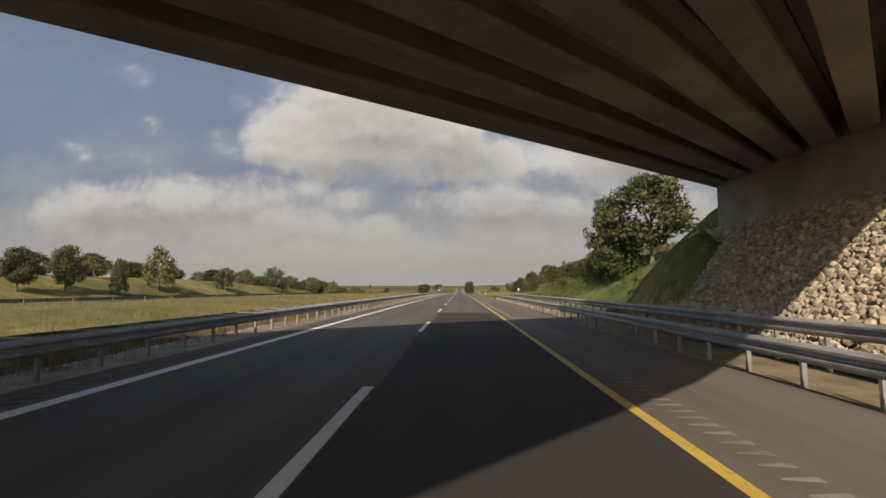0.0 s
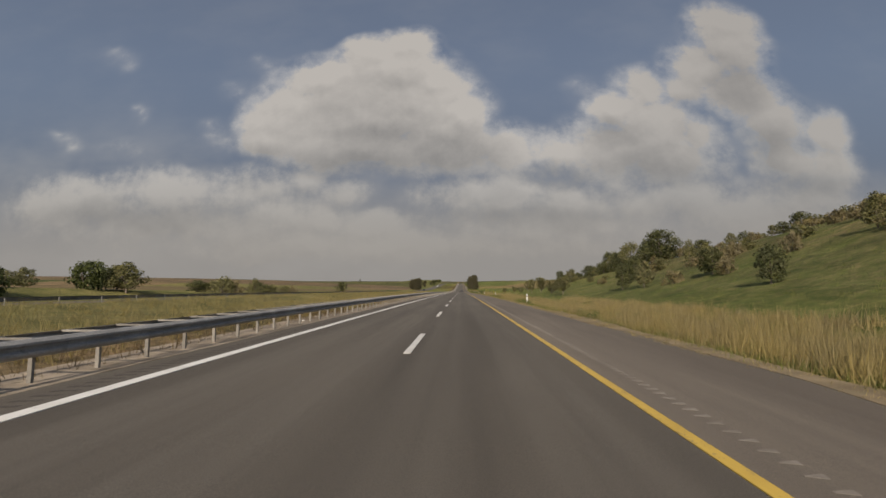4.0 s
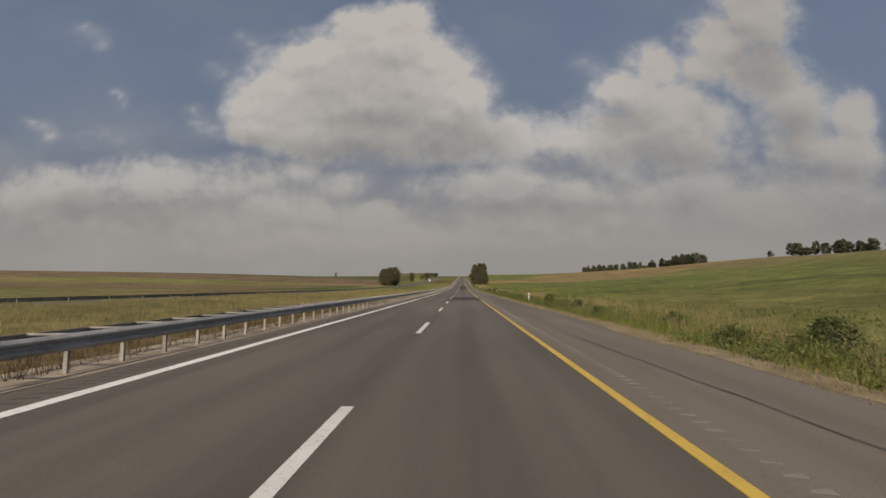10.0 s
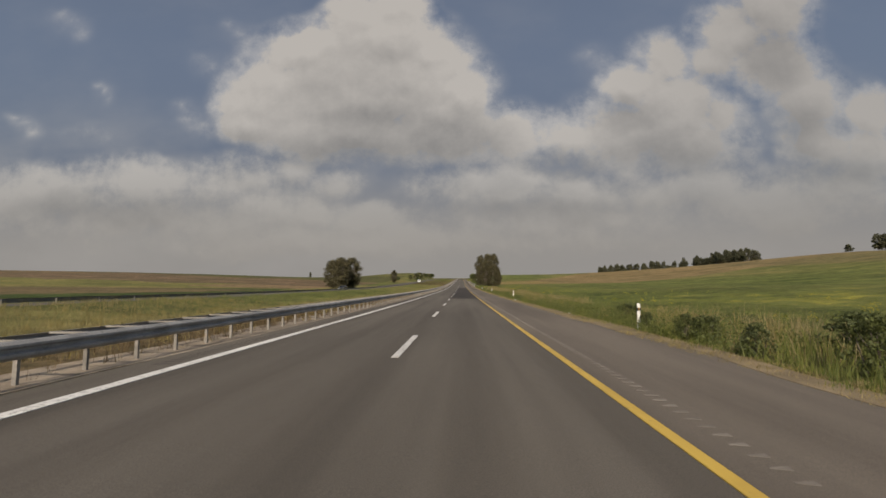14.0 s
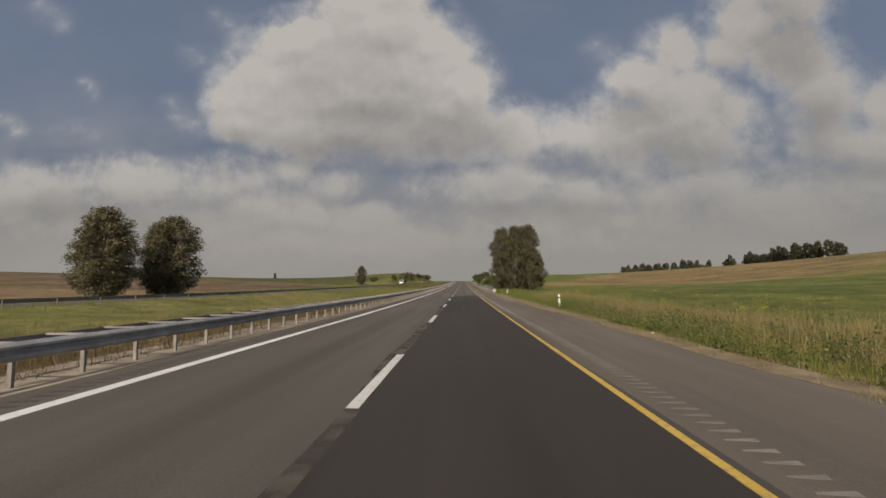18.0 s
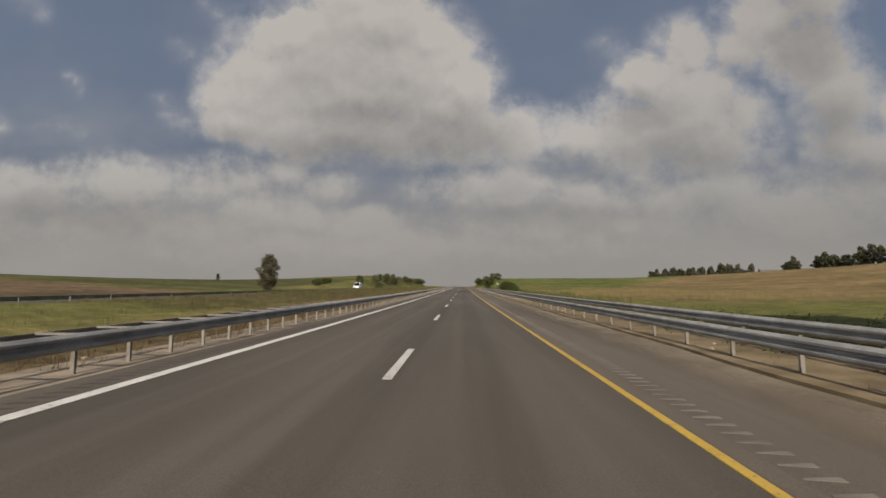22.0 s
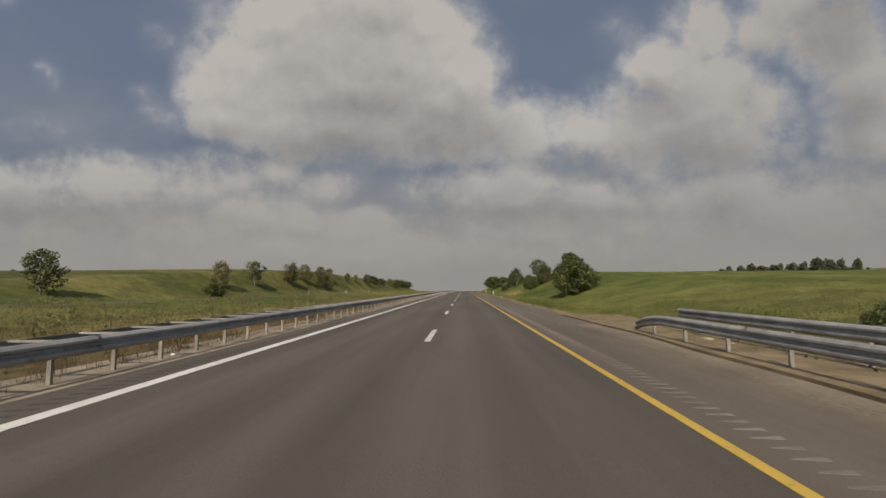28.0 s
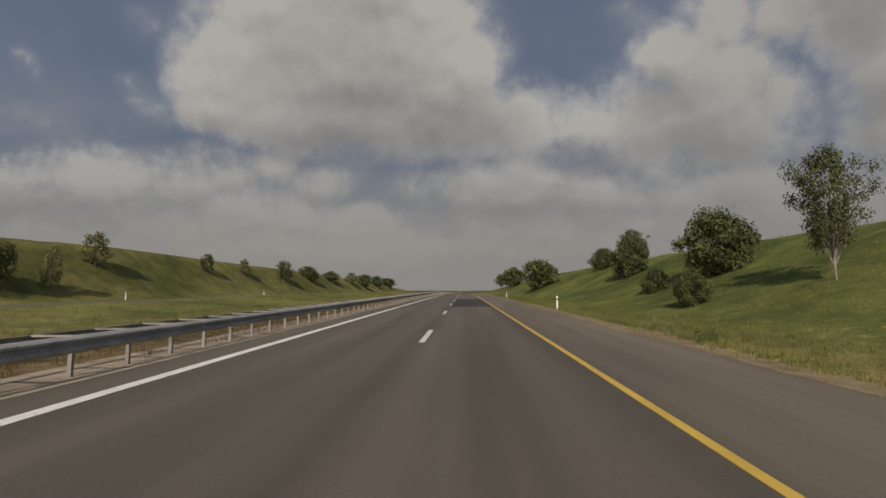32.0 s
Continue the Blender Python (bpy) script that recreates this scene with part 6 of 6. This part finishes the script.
def rubble(name, label, category, count, xs, ys, size, mat, seed):
    """Single small stones or scraps lying beside the rail."""
    r = np.random.default_rng(seed)
    bm = bmesh.new()
    bmesh.ops.create_icosphere(bm, subdivisions=1, radius=0.5)
    for v in bm.verts:
        v.co = Vector((v.co.x * 1.2, v.co.y * 0.9, v.co.z * 0.6)) * float(r.uniform(0.75, 1.2))
    me = bpy.data.meshes.new(name)
    bm.to_mesh(me)
    bm.free()
    for k in range(count):
        x, y, s = float(r.uniform(*xs)), float(r.uniform(*ys)), float(r.uniform(*size))
        z = float(road_z(y)) + (0.07 if x > 5.3 and 597 < y < 805 else 0.0) if abs(x) < 8.4 and (x < 6.5 or 597 < y < 805) else float(land(x, y))
        ob = part(name, me, MAT[mat], at=pose(x, y, z + 0.12 * s, 0, 0, float(r.uniform(0, 360))) @ Matrix.Diagonal((s, s, s, 1)))
        tagged(ob, label, category, category + "s beside the road")


rubble("stone", "pale loose stone on the earth beside the rail", "stone", 40, (5.85, 6.5), (20, 880), (0.08, 0.2), "stone", 3)
rubble("stone", "pale broken limestone between the two guardrails", "stone", 26, (5.5, 6.5), (26, 66), (0.12, 0.34), "stone", 13)
rubble("stone", "pale broken limestone under the guardrail", "stone", 50, (5.75, 7.0), (640, 794), (0.08, 0.26), "stone", 14)
rubble("litter", "crumpled white plastic litter under the guardrail", "litter", 10, (5.8, 6.8), (660, 790), (0.12, 0.3), "white_plastic", 15)
rubble("stone", "pale loose stone on the earth beside the rail", "stone", 40, (-8.3, -7.1), (10, 890), (0.08, 0.22), "stone", 4)
rubble("litter", "scrap of white plastic litter by the road", "litter", 14, (5.9, 6.6), (30, 880), (0.1, 0.28), "white_plastic", 5)
rubble("litter", "scrap of white plastic litter by the road", "litter", 14, (-8.2, -7.0), (30, 880), (0.1, 0.22), "white_plastic", 6)
rubble("debris", "dark scrap of tyre rubber on the shoulder", "debris", 14, (3.2, 5.5), (8, 880), (0.03, 0.09), "black_plastic", 7)


# ---- a car on the opposite carriageway ----
MAT["car_paint"] = surface("dark_car_paint", (0.018, 0.019, 0.022), (0.025, 0.027, 0.03), 2, 0.25, 60, 0.0003, metal=0.3, spec=0.6)
MAT["car_glass"] = surface("tinted_glass", (0.02, 0.024, 0.028), (0.03, 0.035, 0.04), 2, 0.06, 60, 0.0001, spec=0.8)
MAT["lamp_glass"] = surface("headlamp_glass", (0.6, 0.6, 0.58), (0.75, 0.75, 0.72), 2, 0.15, 60, 0.0002)


def car(x, y, heading):
    ob = tagged(new("car"), "dark grey hatchback on the opposite carriageway", "car")
    ob.matrix_basis = pose(x, y, float(road_z(y)) - 0.02, 0, 0, heading)
    side = [(-2.05, 0.32), (-2.1, 0.62), (-2.0, 0.92), (-1.72, 1.0), (-1.3, 1.42), (-0.6, 1.5), (0.3, 1.44), (0.95, 1.02), (1.75, 0.86), (2.08, 0.66), (2.12, 0.34), (1.75, 0.24), (-1.7, 0.24)]
    bm = bmesh.new()
    loops = []
    for w in (-0.86, -0.7, 0.7, 0.86):
        row = []
        for yy, z in side:
            tuck = 0.82 if z > 1.05 and abs(w) > 0.8 else 1.0
            row.append(bm.verts.new((w * tuck, yy, z + (0.03 if abs(w) < 0.8 and z > 0.9 else 0))))
        loops.append(row)
    for a, b in zip(loops, loops[1:]):
        for i in range(len(side)):
            j = (i + 1) % len(side)
            bm.faces.new((a[i], a[j], b[j], b[i]))
    bm.faces.new(loops[0][::-1])
    bm.faces.new(loops[-1])
    bmesh.ops.recalc_face_normals(bm, faces=bm.faces[:])
    part("body", bm, MAT["car_paint"], ob)

    def pane(name, pts):
        bm = bmesh.new()
        bm.faces.new([bm.verts.new(p) for p in pts])
        bmesh.ops.solidify(bm, geom=bm.faces[:], thickness=0.01)
        part(name, bm, MAT["car_glass"], ob)
    pane("windscreen", [(-0.62, 0.40, 1.43), (0.62, 0.40, 1.43), (0.74, 0.93, 1.09), (-0.74, 0.93, 1.09)])
    pane("rear_window", [(-0.62, -1.36, 1.42), (0.62, -1.36, 1.42), (0.72, -1.70, 1.08), (-0.72, -1.70, 1.08)])
    for s in (-1, 1):
        pane("side_window", [(s * 0.735, -1.2, 1.38), (s * 0.735, 0.25, 1.39), (s * 0.84, 0.75, 1.05), (s * 0.84, -1.5, 1.05)])
        bm = bmesh.new()
        box(bm, s * 0.62 - 0.16, s * 0.62 + 0.16, 2.0, 2.11, 0.6, 0.76, 0.02)
        part("headlight", bm, MAT["lamp_glass"], ob)
        for yy in (-1.3, 1.32):
            bm = bmesh.new()
            bmesh.ops.create_cone(bm, segments=20, radius1=0.32, radius2=0.32, depth=0.2, cap_ends=True)
            bmesh.ops.rotate(bm, verts=bm.verts, cent=(0, 0, 0), matrix=Matrix.Rotation(math.pi / 2, 3, "Y"))
            bmesh.ops.translate(bm, verts=bm.verts, vec=(s * 0.78, yy, 0.32))
            wheel = part("wheel", bm, MAT["black_plastic"], ob)
            bm = bmesh.new()
            bmesh.ops.create_cone(bm, segments=16, radius1=0.19, radius2=0.17, depth=0.04, cap_ends=True)
            bmesh.ops.rotate(bm, verts=bm.verts, cent=(0, 0, 0), matrix=Matrix.Rotation(math.pi / 2, 3, "Y"))
            bmesh.ops.translate(bm, verts=bm.verts, vec=(s * 0.885, yy, 0.32))
            part("rim", bm, MAT["galv"], wheel)


car(-35.5, 529.5, 180)


# ---- a white van on the opposite carriageway ----
MAT["van_paint"] = surface("white_van_paint", (0.66, 0.66, 0.65), (0.74, 0.74, 0.73), 2, 0.3, 60, 0.0003, spec=0.5)


def van(x, y, heading):
    ob = tagged(new("van"), "white delivery van on the opposite carriageway", "van")
    ob.matrix_basis = pose(x, y, float(road_z(y)) - 0.02, 0, 0, heading)
    side = [(-2.55, 0.35), (-2.6, 0.7), (-2.6, 2.25), (-2.45, 2.42), (0.75, 2.42), (1.05, 2.3), (1.75, 1.35), (2.45, 1.08), (2.62, 0.8), (2.65, 0.42), (2.3, 0.3), (-2.4, 0.3)]
    bm = bmesh.new()
    loops = []
    for w in (-0.97, -0.86, 0.86, 0.97):
        loops.append([bm.verts.new((w * (0.93 if z > 1.5 and abs(w) > 0.9 else 1.0), yy, z - (0.04 if abs(w) > 0.9 and z > 2.2 else 0.0))) for yy, z in side])
    for a, b in zip(loops, loops[1:]):
        for i in range(len(side)):
            j = (i + 1) % len(side)
            bm.faces.new((a[i], a[j], b[j], b[i]))
    bm.faces.new(loops[0][::-1])
    bm.faces.new(loops[-1])
    bmesh.ops.recalc_face_normals(bm, faces=bm.faces[:])
    part("body", bm, MAT["van_paint"], ob)

    def pane(name, pts):
        bm = bmesh.new()
        bm.faces.new([bm.verts.new(q) for q in pts])
        bmesh.ops.solidify(bm, geom=bm.faces[:], thickness=0.012)
        part(name, bm, MAT["car_glass"], ob)
    pane("windscreen", [(-0.80, 1.11, 2.25), (0.80, 1.11, 2.25), (0.86, 1.76, 1.37), (-0.86, 1.76, 1.37)])
    for s in (-1, 1):
        pane("side_window", [(s * 0.925, 0.25, 2.1), (s * 0.925, 0.95, 2.1), (s * 0.975, 1.5, 1.42), (s * 0.975, 0.25, 1.42)])
        bm = bmesh.new()
        box(bm, s * 0.74 - 0.15, s * 0.74 + 0.15, 2.5, 2.64, 0.78, 1.0, 0.02)
        part("headlight", bm, MAT["lamp_glass"], ob)
        bm = bmesh.new()
        box(bm, s * 1.08 - 0.1, s * 1.08 + 0.1, 1.3, 1.4, 1.35, 1.65, 0.03)
        part("wing_mirror", bm, MAT["black_plastic"], ob)
        for yy in (-1.6, 1.7):
            bm = bmesh.new()
            bmesh.ops.create_cone(bm, segments=20, radius1=0.34, radius2=0.34, depth=0.22, cap_ends=True)
            bmesh.ops.rotate(bm, verts=bm.verts, cent=(0, 0, 0), matrix=Matrix.Rotation(math.pi / 2, 3, "Y"))
            bmesh.ops.translate(bm, verts=bm.verts, vec=(s * 0.88, yy, 0.34))
            wheel = part("wheel", bm, MAT["black_plastic"], ob)
            bm = bmesh.new()
            bmesh.ops.create_cone(bm, segments=16, radius1=0.2, radius2=0.18, depth=0.04, cap_ends=True)
            bmesh.ops.rotate(bm, verts=bm.verts, cent=(0, 0, 0), matrix=Matrix.Rotation(math.pi / 2, 3, "Y"))
            bmesh.ops.translate(bm, verts=bm.verts, vec=(s * 0.995, yy, 0.34))
            part("rim", bm, MAT["galv"], wheel)


van(-35.0, 764.0, 180)


# ---- farm sheds on the far hill ----
MAT["shed_wall"] = surface("white_shed_wall", (0.2, 0.19, 0.175), (0.27, 0.255, 0.235), 0.15, 0.8, 4, 0.01, stain=(0.5, 0.47, 0.42))
MAT["shed_roof"] = surface("grey_shed_roof", (0.16, 0.155, 0.15), (0.22, 0.21, 0.2), 0.1, 0.7, 3, 0.02)
MAT["shed_dark"] = surface("dark_shed_opening", (0.03, 0.03, 0.03), (0.05, 0.05, 0.05), 0.3, 0.8, 4, 0.01)


def shed(x, y, length, depth, wall, ridge, turn):
    ob = tagged(new("farm_shed"), "long white farm shed with a low grey roof on the hill", "building", "sheds on the hill")
    ob.matrix_basis = pose(x, y, float(land(x, y)) - 6.5, 0, 0, turn)
    bm = bmesh.new()
    box(bm, -length / 2, length / 2, -depth / 2, depth / 2, 0, wall + 1)
    part("wall", bm, MAT["shed_wall"], ob)
    bm = bmesh.new()
    a, b = length / 2 + 0.6, depth / 2 + 0.8
    v = [bm.verts.new(p) for p in ((-a, -b, wall + 1), (a, -b, wall + 1), (a, 0, ridge + 1), (-a, 0, ridge + 1), (-a, b, wall + 1), (a, b, wall + 1))]
    for f in ((0, 1, 2, 3), (3, 2, 5, 4), (0, 3, 4), (1, 5, 2), (0, 4, 5, 1)):
        bm.faces.new([v[i] for i in f])
    bmesh.ops.recalc_face_normals(bm, faces=bm.faces[:])
    part("roof", bm, MAT["shed_roof"], ob)
    for i in range(int(length / 9)):
        bm = bmesh.new()
        cx = -length / 2 + 5 + 9 * i
        box(bm, cx - 2, cx + 2, -depth / 2 - 0.06, -depth / 2 - 0.01, 1.2, wall * 0.75 + 1)
        part("opening", bm, MAT["shed_dark"], ob)


shed(600, 1470, 70, 16, 5.0, 8.5, -20)
shed(650, 1490, 46, 16, 5.0, 8.5, -20)
shed(622, 1520, 60, 18, 6.0, 10.0, -20)
